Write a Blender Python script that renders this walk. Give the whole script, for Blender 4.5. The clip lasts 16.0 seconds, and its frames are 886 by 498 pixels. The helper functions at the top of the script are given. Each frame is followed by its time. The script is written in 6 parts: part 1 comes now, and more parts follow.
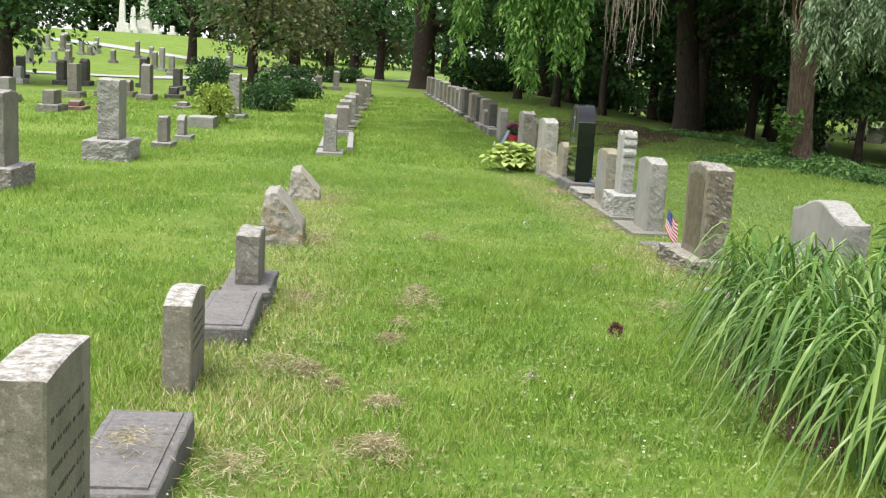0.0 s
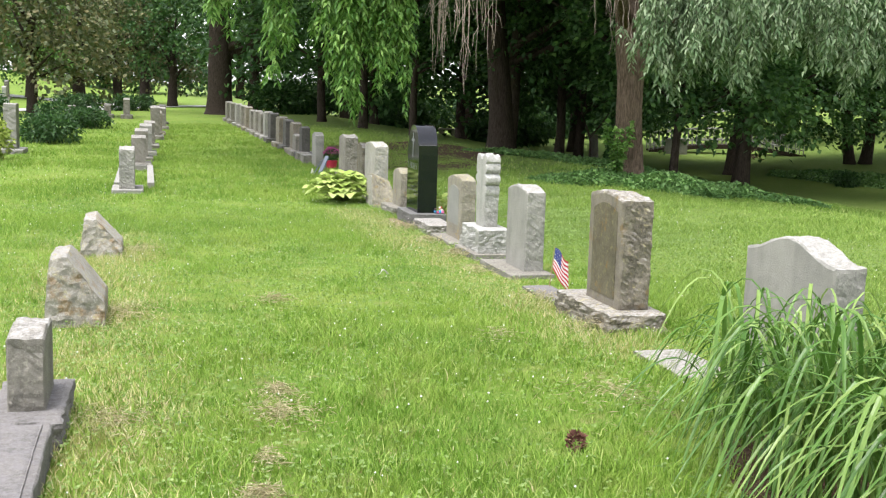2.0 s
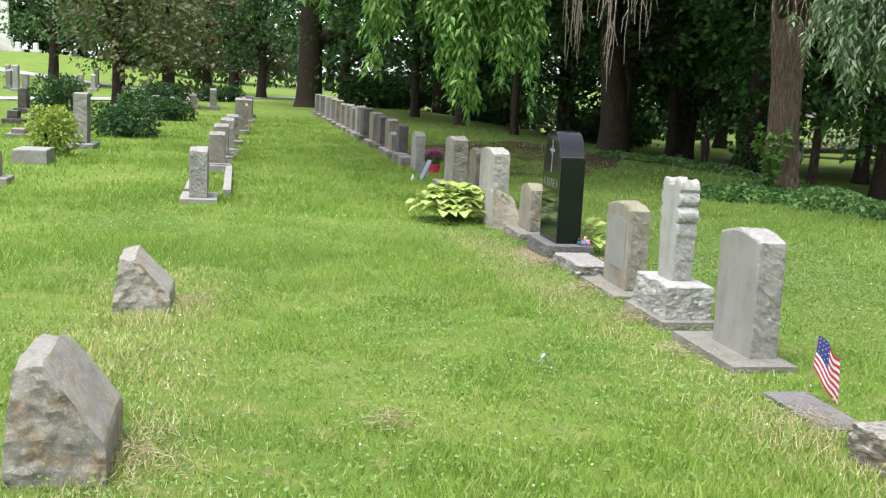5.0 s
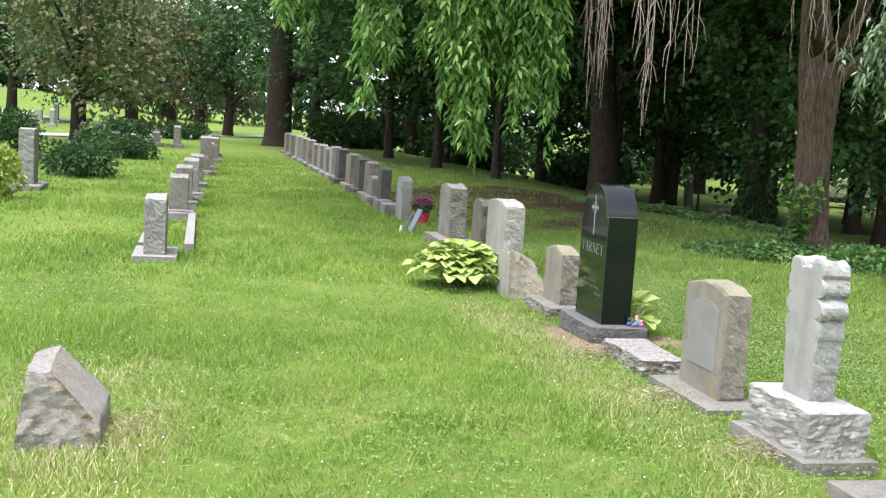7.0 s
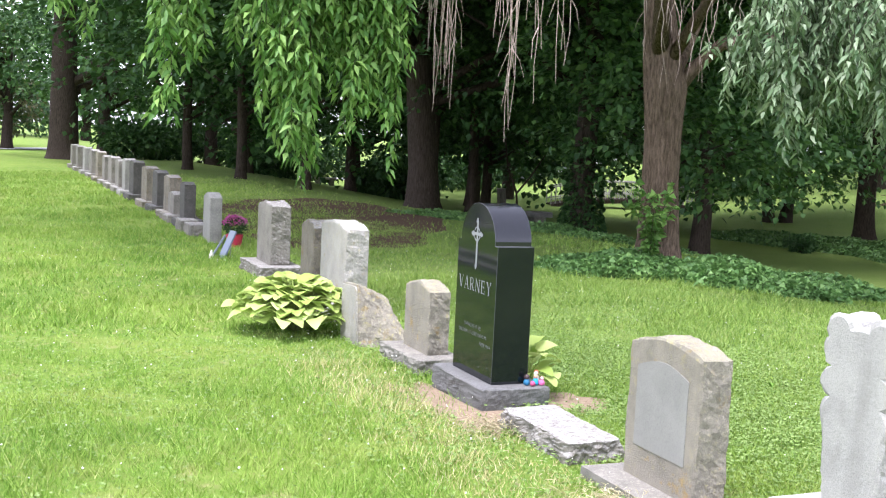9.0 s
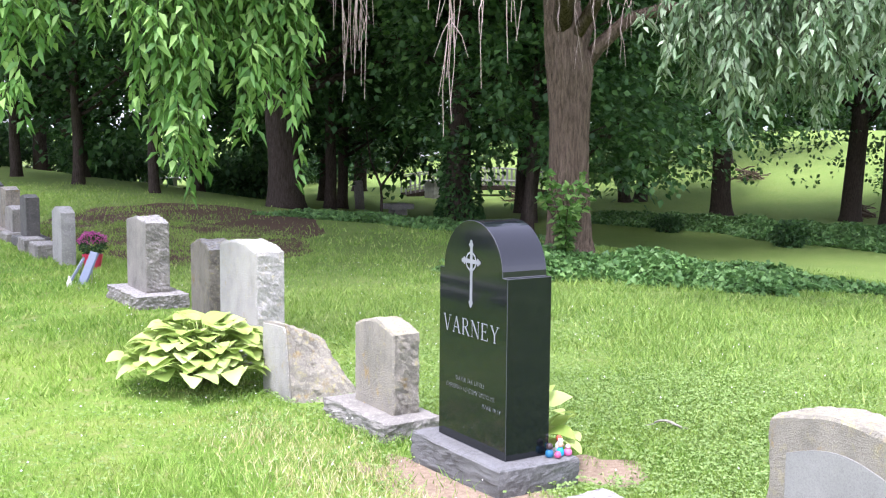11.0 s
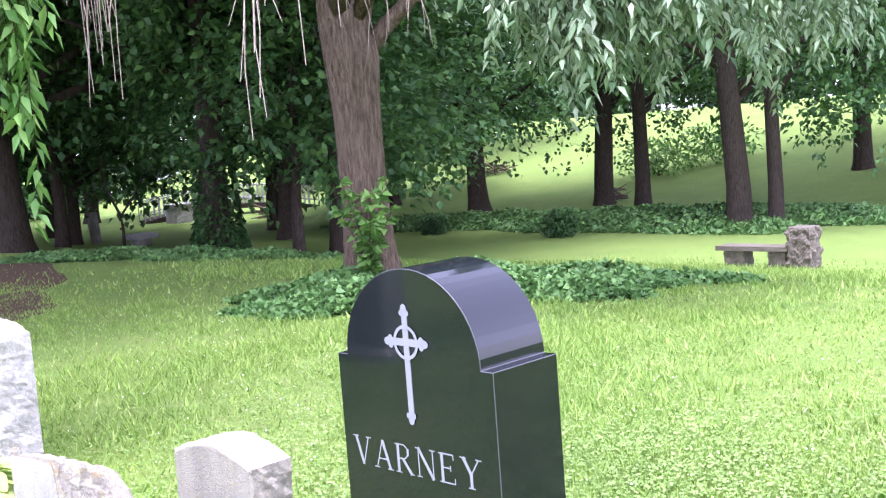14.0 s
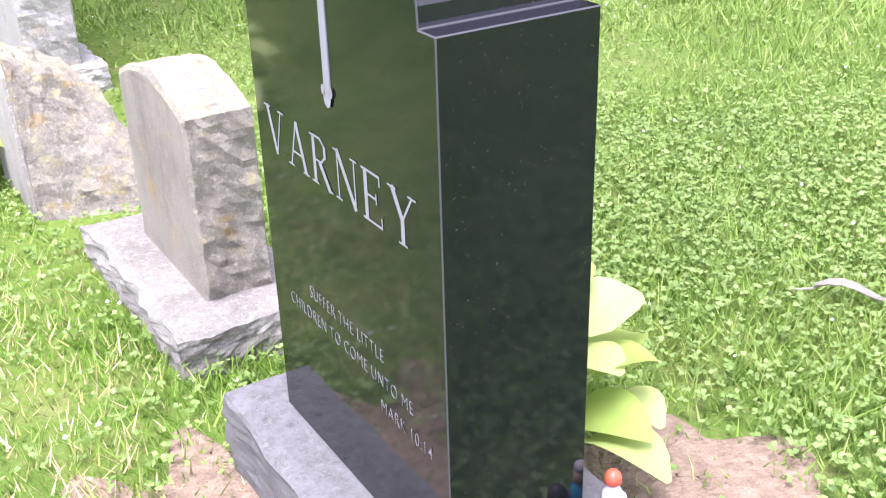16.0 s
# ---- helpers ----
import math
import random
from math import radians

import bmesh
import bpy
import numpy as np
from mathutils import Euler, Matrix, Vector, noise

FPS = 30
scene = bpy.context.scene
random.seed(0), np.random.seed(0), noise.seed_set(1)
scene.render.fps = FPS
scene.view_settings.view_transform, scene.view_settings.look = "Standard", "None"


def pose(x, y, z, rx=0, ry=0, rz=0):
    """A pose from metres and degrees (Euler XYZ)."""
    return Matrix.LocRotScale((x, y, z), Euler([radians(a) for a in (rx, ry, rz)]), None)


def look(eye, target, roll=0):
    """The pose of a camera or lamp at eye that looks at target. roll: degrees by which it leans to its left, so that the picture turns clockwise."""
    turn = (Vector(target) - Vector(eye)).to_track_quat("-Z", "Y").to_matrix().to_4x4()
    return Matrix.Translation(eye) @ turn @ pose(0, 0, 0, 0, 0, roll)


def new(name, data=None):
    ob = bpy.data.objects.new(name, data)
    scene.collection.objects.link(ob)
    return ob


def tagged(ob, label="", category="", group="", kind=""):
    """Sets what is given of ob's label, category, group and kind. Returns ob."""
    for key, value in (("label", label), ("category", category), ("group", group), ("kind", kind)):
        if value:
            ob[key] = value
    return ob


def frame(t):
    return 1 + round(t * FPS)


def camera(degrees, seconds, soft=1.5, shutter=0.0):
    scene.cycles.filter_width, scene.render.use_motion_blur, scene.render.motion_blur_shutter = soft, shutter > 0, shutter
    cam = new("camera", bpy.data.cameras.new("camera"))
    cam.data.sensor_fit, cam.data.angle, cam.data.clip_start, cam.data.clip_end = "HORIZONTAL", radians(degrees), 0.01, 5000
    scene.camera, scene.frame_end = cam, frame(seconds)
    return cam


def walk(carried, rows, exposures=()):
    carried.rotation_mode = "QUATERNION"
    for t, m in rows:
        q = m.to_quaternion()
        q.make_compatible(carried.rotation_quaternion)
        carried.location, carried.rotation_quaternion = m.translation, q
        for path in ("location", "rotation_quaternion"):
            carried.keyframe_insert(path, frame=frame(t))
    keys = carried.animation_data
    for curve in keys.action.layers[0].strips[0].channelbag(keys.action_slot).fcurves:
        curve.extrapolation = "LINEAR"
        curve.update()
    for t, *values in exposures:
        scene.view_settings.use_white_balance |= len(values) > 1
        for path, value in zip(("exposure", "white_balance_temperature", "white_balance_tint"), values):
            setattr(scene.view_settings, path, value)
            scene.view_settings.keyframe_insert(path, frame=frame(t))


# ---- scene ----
cam = camera(44.3, 16.0, 1.2)
METRES, EYE, TILT, LEAN, TURN = 16.3, 1.5, 0.0, 0.0, -5.0
ROWS = [
    (0.0, 0.0, 0.0, 0.0, 0.58, -9.94, -3.3),
    (0.5, -0.002, 0.0333, -0.0021, -2.54, -7.97, -3.51),
    (1.0, -0.0076, 0.0657, -0.0017, -7.05, -6.44, -2.5),
    (1.5, -0.0178, 0.098, -0.0035, -11.15, -7.45, -1.65),
    (2.0, -0.0204, 0.1308, -0.0054, -10.12, -8.32, -1.8),
    (2.5, -0.0195, 0.1644, -0.0046, -9.23, -8.86, -1.88),
    (3.0, -0.0218, 0.1989, -0.0029, -9.07, -9.03, -2.2),
    (3.5, -0.0182, 0.2306, -0.0059, -7.86, -8.9, -2.32),
    (4.0, -0.0183, 0.2648, -0.0049, -4.5, -8.92, -2.25),
    (6.5, -0.0372, 0.4359, -0.0097, -7.54, -8.24, -3.59),
    (7.0, -0.0385, 0.4752, -0.0089, -7.33, -6.57, -3.57),
    (7.5, -0.0395, 0.5078, -0.0116, -13.12, -5.44, -3.17),
    (8.0, -0.0394, 0.5404, -0.0116, -19.18, -6.05, -2.89),
    (8.5, -0.036, 0.5762, -0.0113, -17.62, -5.6, -2.88),
    (11.0, -0.041, 0.7341, -0.0088, -26.37, -5.93, -0.46),
    (11.5, -0.04, 0.7591, -0.0105, -29.82, -5.76, -0.02),
    (12.0, -0.0366, 0.7886, -0.0091, -30.01, -5.25, -0.23),
    (12.5, -0.0337, 0.8144, -0.0096, -34.35, -5.23, 0.99),
    (13.0, -0.0275, 0.8376, -0.0116, -36.94, -5.06, 2.41),
    (13.5, -0.0132, 0.8615, -0.0111, -37.34, -3.73, 2.88),
    (14.0, 0.0036, 0.8847, -0.0129, -40.39, -5.87, 4.33),
    (14.5, 0.0187, 0.9009, -0.0147, -43.64, -10.78, 4.34),
    (15.0, 0.0423, 0.9117, -0.0219, -39.82, -17.46, 2.53),
    (15.5, 0.0628, 0.9233, -0.0254, -32.63, -22.41, 2.13),
    (16.0, 0.0827, 0.9386, -0.0282, -26.9, -26.62, 1.6),
]
walk(cam, [(t, pose(0, 0, EYE, TILT, LEAN, TURN) @ pose(METRES * x, METRES * y, METRES * z, 90 + pitch, roll, yaw)) for t, x, y, z, yaw, pitch, roll in ROWS],
     exposures=[(0, 1.36, 6450, 12), (1.5, 1.66, 6350, 14), (2.5, 1.64, 6350, 14), (4.0, 1.5, 6250, 14), (7.0, 1.65, 6050, 18), (9.0, 2.06, 5850, 23), (11.0, 2.28, 5650, 28), (12.5, 2.74, 5480, 35), (14.5, 2.74, 5400, 38), (15.0, 2.4, 5450, 35), (15.5, 2.35, 5550, 33), (16.0, 2.45, 5750, 34)])

# ---- light ----
SUN_EL, SUN_AZ = radians(72), radians(240)
world = bpy.data.worlds.new("overcast_sky")
scene.world = world
world.use_nodes = True
wn = world.node_tree
sky = wn.nodes.new("ShaderNodeTexSky")
sky.sky_type, sky.sun_disc = 'NISHITA', False
sky.sun_elevation, sky.sun_rotation = SUN_EL, SUN_AZ
sky.dust_density, sky.ozone_density = 1.2, 1.0
pale = wn.nodes.new("ShaderNodeHueSaturation")
pale.inputs["Saturation"].default_value = 0.22
wn.links.new(sky.outputs[0], pale.inputs["Color"])
wn.links.new(pale.outputs[0], wn.nodes["Background"].inputs["Color"])
wn.nodes["Background"].inputs["Strength"].default_value = 0.15

sun = new("sun", bpy.data.lights.new("sun", 'SUN'))
sun.data.energy, sun.data.angle, sun.data.color = 1.5, radians(30), (1.0, 0.96, 0.88)
sun.matrix_world = look((30 * math.sin(SUN_AZ) * math.cos(SUN_EL), 30 * math.cos(SUN_AZ) * math.cos(SUN_EL), 30 * math.sin(SUN_EL)), (0, 0, 0))


# ---- terrain ----
def smooth(a, b, v):
    k = np.clip((v - a) / (b - a), 0, 1)
    return k * k * (3 - 2 * k)


def ground(x, y):
    """Height of the ground: a lane that falls gently, a hill far to the left, a slope beyond the wood."""
    x, y = np.asarray(x, float), np.asarray(y, float)
    h = -0.0238 * np.minimum(y, 16) - 0.085 * (1 - np.exp(-np.maximum(y - 16, 0) / 4))
    h = h + 3.0 * smooth(70, 150, y) * smooth(0, -25, x)
    h = h - 1.6 * smooth(9, 25, x) + 4.1 * smooth(38, 68, x)
    near = np.exp(-((x / 14) ** 2 + ((y - 12) / 22) ** 2))
    h = h + 0.012 * near * (np.sin(x * 1.7 + 1) * np.cos(y * 1.3) + 0.6 * np.sin(x * 3.9 - y * 2.7))
    return h


def gz(x, y):
    return float(ground(x, y))


# ---- materials ----
class Mat:
    """A node material with short ways to add textures."""
    def __init__(self, name, rough=0.8, metal=0.0, spec=0.4):
        self.m = bpy.data.materials.new(name)
        self.m.use_nodes = True
        self.n, self.l = self.m.node_tree.nodes, self.m.node_tree.links
        self.b = self.n["Principled BSDF"]
        self.b.inputs["Roughness"].default_value = rough
        self.b.inputs["Metallic"].default_value = metal
        self.b.inputs["Specular IOR Level"].default_value = spec
        self.co = self.n.new("ShaderNodeNewGeometry").outputs["Position"]

    def noise(self, scale, detail=4, rough=0.55, stretch=None):
        t = self.n.new("ShaderNodeTexNoise")
        t.inputs["Scale"].default_value = scale
        t.inputs["Detail"].default_value = detail
        t.inputs["Roughness"].default_value = rough
        src = self.co
        if stretch:
            mp = self.n.new("ShaderNodeMapping")
            mp.inputs["Scale"].default_value = stretch
            self.l.new(src, mp.inputs["Vector"])
            src = mp.outputs[0]
        self.l.new(src, t.inputs["Vector"])
        return t.outputs["Fac"]

    def voronoi(self, scale, out="Distance"):
        t = self.n.new("ShaderNodeTexVoronoi")
        t.inputs["Scale"].default_value = scale
        self.l.new(self.co, t.inputs["Vector"])
        return t.outputs[out]

    def ramp(self, fac, *stops):
        r = self.n.new("ShaderNodeValToRGB")
        e = r.color_ramp.elements
        while len(e) < len(stops):
            e.new(0.5)
        for el, (p, c) in zip(e, stops):
            el.position = p
            el.color = (*c, 1) if len(c) == 3 else c
        self.l.new(fac, r.inputs[0])
        return r.outputs["Color"]

    def mask(self, fac, a, b):
        r = self.n.new("ShaderNodeMapRange")
        r.inputs[1].default_value, r.inputs[2].default_value = a, b
        self.l.new(fac, r.inputs[0])
        return r.outputs[0]

    def mix(self, fac, a, b, kind='MIX'):
        x = self.n.new("ShaderNodeMix")
        x.data_type, x.blend_type = 'RGBA', kind
        for sock, v in ((0, fac), (6, a), (7, b)):
            if isinstance(v, (int, float)):
                x.inputs[sock].default_value = v
            elif isinstance(v, tuple):
                x.inputs[sock].default_value = (*v, 1)
            else:
                self.l.new(v, x.inputs[sock])
        return x.outputs[2]

    def times(self, a, b):
        x = self.n.new("ShaderNodeMath")
        x.operation = 'MULTIPLY'
        for i, v in enumerate((a, b)):
            if isinstance(v, (int, float)):
                x.inputs[i].default_value = v
            else:
                self.l.new(v, x.inputs[i])
        return x.outputs[0]

    def island(self):
        return self.n.new("ShaderNodeNewGeometry").outputs["Random Per Island"]

    def upward(self):
        """How far the surface faces the sky, where lichen, rain wear and painted skylight sit."""
        s = self.n.new("ShaderNodeSeparateXYZ")
        self.l.new(self.n.new("ShaderNodeNewGeometry").outputs["Normal"], s.inputs[0])
        return s.outputs[2]

    def color(self, c):
        if isinstance(c, tuple):
            self.b.inputs["Base Color"].default_value = (*c, 1)
        else:
            self.l.new(c, self.b.inputs["Base Color"])
        return self

    def bump(self, fac, strength=0.3, dist=0.01):
        bp = self.n.new("ShaderNodeBump")
        bp.inputs["Strength"].default_value, bp.inputs["Distance"].default_value = strength, dist
        self.l.new(fac, bp.inputs["Height"])
        self.l.new(bp.outputs[0], self.b.inputs["Normal"])
        return self

    def rough(self, fac, a, b):
        r = self.n.new("ShaderNodeMapRange")
        r.inputs[3].default_value, r.inputs[4].default_value = a, b
        self.l.new(fac, r.inputs[0])
        self.l.new(r.outputs[0], self.b.inputs["Roughness"])
        return self


def stone(name, dark, light, lichen=None, stain=0.5, cap=None, bump=0.5, spread=0.58):
    """Weathered granite: speckle, stains, lichen blots, upward faces paled by lichen crust and painted skylight."""
    m = Mat(name, 0.85)
    dark, light = ((r * 1.04, g * 1.02, b * 0.93) for r, g, b in (dark, light))
    c = m.ramp(m.noise(170, 5, 0.8), (0.32, tuple(v * 0.75 for v in dark)), (0.5, tuple((a + b) / 2 for a, b in zip(dark, light))), (0.68, light))
    c = m.mix(m.times(m.mask(m.noise(7, 6, 0.65), 0.45, 0.75), stain), c, tuple(v * 0.42 for v in dark))
    c = m.mix(m.times(m.mask(m.noise(3.1, 3), 0.4, 0.7), 0.35), c, tuple(min(1, v * 1.25) for v in light))
    c = m.mix(m.times(m.mask(m.noise(9, 3, 0.6, (1, 1, 0.12)), 0.5, 0.72), stain * 0.6), c, tuple(v * 0.55 for v in dark))
    if lichen:
        c = m.mix(m.times(m.mask(m.noise(6.3, 7, 0.7), spread, spread + 0.09), 0.75), c, lichen)
    sp = m.n.new("ShaderNodeSeparateXYZ")
    m.l.new(m.n.new("ShaderNodeNewGeometry").outputs["Normal"], sp.inputs[0])
    ab = m.n.new("ShaderNodeMath")
    ab.operation = 'ABSOLUTE'
    m.l.new(sp.outputs[0], ab.inputs[0])
    hewn = m.mask(ab.outputs[0], 0.97, 0.75)
    crust = m.times(m.mask(m.noise(48, 8, 0.75), 0.52, 0.62), m.times(hewn, 0.55))
    c = m.mix(crust, c, tuple(min(1, v * 1.55) for v in light))
    c = m.mix(m.times(m.mask(m.noise(39, 8, 0.8), 0.57, 0.66), m.times(hewn, 0.6)), c, tuple(v * 0.4 for v in dark))
    c = m.mix(m.times(m.mask(m.noise(260, 3, 0.6), 0.62, 0.7), 0.35), c, tuple(v * 0.45 for v in dark))
    if lichen:
        c = m.mix(m.times(m.times(m.mask(m.noise(21, 7, 0.75), 0.54, 0.62), m.mask(m.upward(), -0.2, 0.6)), 0.65), c, (0.42, 0.37, 0.12))
    # The cap colour is part lichen crust, part sky light painted on tops.
    if cap:
        f = m.times(m.times(m.mask(m.upward(), 0.25, 0.8), m.mask(m.noise(26, 9, 0.8), 0.42, 0.6)), 0.85)
        c = m.mix(f, c, cap)
    m.color(c).bump(m.noise(55, 10, 0.75), bump, 0.03)
    return m.m


GREY = stone("grey_granite", (0.13, 0.122, 0.112), (0.235, 0.222, 0.2), None, 0.6, (0.42, 0.41, 0.385))
PALE = stone("pale_granite", (0.19, 0.188, 0.184), (0.27, 0.265, 0.25), None, 0.35, (0.38, 0.37, 0.345), 0.3)
BROWN = stone("stained_granite", (0.115, 0.1, 0.08), (0.22, 0.2, 0.168), (0.17, 0.11, 0.035), 0.85, (0.4, 0.39, 0.365))
WHITE = stone("white_marble", (0.25, 0.25, 0.245), (0.34, 0.34, 0.33), None, 0.5, (0.44, 0.44, 0.425), 0.25)
CHALK = stone("bright_white_marble", (0.52, 0.52, 0.51), (0.68, 0.68, 0.66), None, 0.2, None, 0.2)
LICHEN = stone("lichen_granite", (0.17, 0.158, 0.135), (0.28, 0.26, 0.22), (0.3, 0.2, 0.055), 0.5, (0.3, 0.28, 0.18), 0.6, 0.58)
BLEACHED = stone("bleached_lichen_granite", (0.24, 0.235, 0.22), (0.36, 0.35, 0.33), (0.3, 0.23, 0.12), 0.35, (0.5, 0.49, 0.46), 0.5, 0.6)
SLAB = stone("grey_base_slab", (0.15, 0.145, 0.135), (0.24, 0.23, 0.21), None, 0.5, None, 0.4)
OCHRE = stone("field_stone", (0.24, 0.225, 0.2), (0.4, 0.38, 0.35), (0.3, 0.19, 0.08), 0.4, (0.42, 0.41, 0.39), 0.9, 0.54)
DARK = stone("dark_granite", (0.045, 0.043, 0.04), (0.1, 0.095, 0.09), None, 0.5, (0.2, 0.2, 0.19))
RED = stone("red_granite", (0.13, 0.075, 0.06), (0.23, 0.15, 0.125), None, 0.5, (0.33, 0.3, 0.28))
SLATE = stone("ledger_stone", (0.1, 0.096, 0.096), (0.19, 0.182, 0.18), None, 0.7, (0.21, 0.2, 0.2))
CAPPED = stone("crusted_granite", (0.15, 0.135, 0.112), (0.26, 0.24, 0.205), None, 0.55, (0.62, 0.61, 0.59))
MOSSY = stone("mossy_panel", (0.07, 0.062, 0.038), (0.13, 0.115, 0.075), (0.2, 0.12, 0.03), 0.7, None, 0.4)
# Bench stone: darkened in colour for the tree shade it sits in.
BENCH = stone("shaded_bench_stone", (0.085, 0.072, 0.058), (0.16, 0.138, 0.112), None, 0.6, None, 0.6)
PANEL = stone("honed_panel", (0.19, 0.19, 0.185), (0.235, 0.235, 0.228), None, 0.15, None, 0.1)


def black_granite(name, rough, base):
    m = Mat(name, rough, 0, 0.5)
    fleck = m.mask(m.voronoi(520), 0.1, 0.04)
    c = m.mix(m.times(fleck, 0.35), base, (0.12, 0.13, 0.14))
    dust = m.times(m.mask(m.noise(210, 2, 0.5), 0.7, 0.73), 0.1)
    c = m.mix(dust, c, (0.3, 0.3, 0.29))
    m.color(c)
    m.rough(m.noise(14, 5), rough, rough + 0.07)
    return m.m


BLACK = black_granite("polished_black_granite", 0.03, (0.006, 0.008, 0.009))
BLACK_TOP = black_granite("black_granite_curved_edge", 0.03, (0.008, 0.009, 0.012))
BASE_BLACK = stone("black_granite_base", (0.065, 0.066, 0.066), (0.13, 0.131, 0.13), None, 0.3, (0.15, 0.15, 0.148), 0.3)
CHAMFER = Mat("honed_granite_edge", 0.45).color((0.05, 0.052, 0.052)).m
INCISED = Mat("incised_dirt", 0.95).color((0.085, 0.08, 0.07)).m
ETCH = Mat("frosted_engraving", 0.7).color((0.2, 0.205, 0.205)).m


def grass_colour(m, isl=None):
    c = m.ramp(m.noise(0.55, 4, 0.6), (0.3, (0.125, 0.25, 0.028)), (0.5, (0.178, 0.315, 0.038)), (0.72, (0.25, 0.37, 0.055)))
    c = m.mix(m.times(m.mask(m.noise(1.9, 5, 0.65), 0.5, 0.68), 0.65), c, (0.295, 0.375, 0.075))
    c = m.mix(m.times(m.mask(m.noise(5.3, 5, 0.65), 0.56, 0.72), 0.7), c, (0.43, 0.4, 0.16))
    east = m.n.new("ShaderNodeSeparateXYZ")
    m.l.new(m.co, east.inputs[0])
    c = m.mix(m.times(m.mask(east.outputs[0], 3.4, 5.0), 0.6), c, (0.19, 0.29, 0.062))
    if isl:
        c = m.mix(m.times(m.mask(isl, 0.9, 0.95), 0.85), c, (0.46, 0.42, 0.22))
        c = m.mix(m.times(m.mask(isl, 0.4, 0.0), 0.55), c, (0.075, 0.16, 0.014))
        c = m.mix(m.times(m.mask(isl, 0.45, 0.85), 0.55), c, (0.36, 0.5, 0.1))
    return c


def leafy(name, *stops, rough=0.5, trans=0.25, spec=0.35, one=False):
    """Leaves: colour varies leaf by leaf, light passes through a little."""
    m = Mat(name, rough, 0, spec)
    c = m.ramp(m.island() if not one else m.n.new("ShaderNodeObjectInfo").outputs["Random"], *stops)
    c = m.mix(m.times(m.mask(m.noise(1.3, 3), 0.35, 0.7), 0.35), c, tuple(v * 0.6 for v in stops[0][1]))
    m.color(c)
    if trans:
        tr = m.n.new("ShaderNodeBsdfTranslucent")
        m.l.new(c, tr.inputs["Color"])
        mx = m.n.new("ShaderNodeMixShader")
        mx.inputs[0].default_value = trans
        m.l.new(m.b.outputs[0], mx.inputs[1])
        m.l.new(tr.outputs[0], mx.inputs[2])
        m.l.new(mx.outputs[0], m.n["Material Output"].inputs["Surface"])
    return m.m


def turf():
    m = Mat("turf", 0.95, 0, 0.1)
    # Grass colour multiplied down to stand in for shade between blades.
    c = m.mix(1.0, grass_colour(m), (0.72, 0.71, 0.8), 'MULTIPLY')
    c = m.mix(m.times(m.mask(m.noise(38, 4, 0.7), 0.45, 0.7), 0.35), c, (0.3, 0.27, 0.12))
    return m.color(c).bump(m.noise(60, 6, 0.7), 0.8, 0.03).m


def blade():
    m = Mat("grass_blade", 0.6, 0, 0.25)
    c = grass_colour(m, m.island())
    m.color(c)
    tr = m.n.new("ShaderNodeBsdfTranslucent")
    m.l.new(c, tr.inputs["Color"])
    mx = m.n.new("ShaderNodeMixShader")
    mx.inputs[0].default_value = 0.3
    m.l.new(m.b.outputs[0], mx.inputs[1])
    m.l.new(tr.outputs[0], mx.inputs[2])
    m.l.new(mx.outputs[0], m.n["Material Output"].inputs["Surface"])
    return m.m


TURF, BLADE = turf(), blade()
SOIL = Mat("bare_soil", 0.95, 0, 0.1)
SOIL.color(SOIL.ramp(SOIL.noise(30, 6, 0.7), (0.3, (0.17, 0.12, 0.08)), (0.7, (0.33, 0.26, 0.18)))).bump(SOIL.noise(70, 6), 0.8, 0.02)
SOIL = SOIL.m
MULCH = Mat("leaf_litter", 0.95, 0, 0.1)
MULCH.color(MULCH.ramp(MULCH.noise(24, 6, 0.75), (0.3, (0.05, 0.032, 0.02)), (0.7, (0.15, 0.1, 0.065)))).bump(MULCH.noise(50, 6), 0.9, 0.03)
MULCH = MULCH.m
ROAD = Mat("pale_asphalt", 0.9, 0, 0.2)
ROAD.color(ROAD.ramp(ROAD.noise(2.5, 6, 0.7), (0.3, (0.3, 0.3, 0.29)), (0.7, (0.42, 0.41, 0.4))))
ROAD = ROAD.m


def bark(name, dark, light):
    m = Mat(name, 0.95, 0, 0.1)
    n = m.noise(34, 7, 0.7, (1, 1, 0.14))
    c = m.ramp(n, (0.35, dark), (0.62, light))
    c = m.mix(m.times(m.mask(m.noise(2.2, 4), 0.45, 0.7), 0.5), c, tuple(v * 0.7 for v in light))
    return m.color(c).bump(n, 1.0, 0.05).m


BARK = bark("furrowed_bark", (0.055, 0.04, 0.028), (0.21, 0.155, 0.11))
# Bark colour lowered to carry the shade inside the wood.
BARK_DARK = bark("shaded_bark", (0.018, 0.014, 0.011), (0.07, 0.054, 0.041))
TWIG = Mat("dead_twig", 0.9, 0, 0.1)
TWIG.color(TWIG.ramp(TWIG.noise(20), (0.3, (0.2, 0.15, 0.12)), (0.7, (0.4, 0.33, 0.28))))
TWIG = TWIG.m

# Wood leaves: shade is put into the colour; LEAF_MAPLE is the lit counterpart.
LEAF_WOOD = leafy("shaded_woodland_leaf", (0.0, (0.022, 0.06, 0.016)), (0.6, (0.04, 0.096, 0.025)), (1.0, (0.08, 0.16, 0.038)), trans=0.22, spec=0.2, rough=0.6)
LEAF_MAPLE = leafy("maple_leaf", (0.0, (0.03, 0.085, 0.022)), (0.6, (0.065, 0.15, 0.038)), (1.0, (0.13, 0.25, 0.06)))
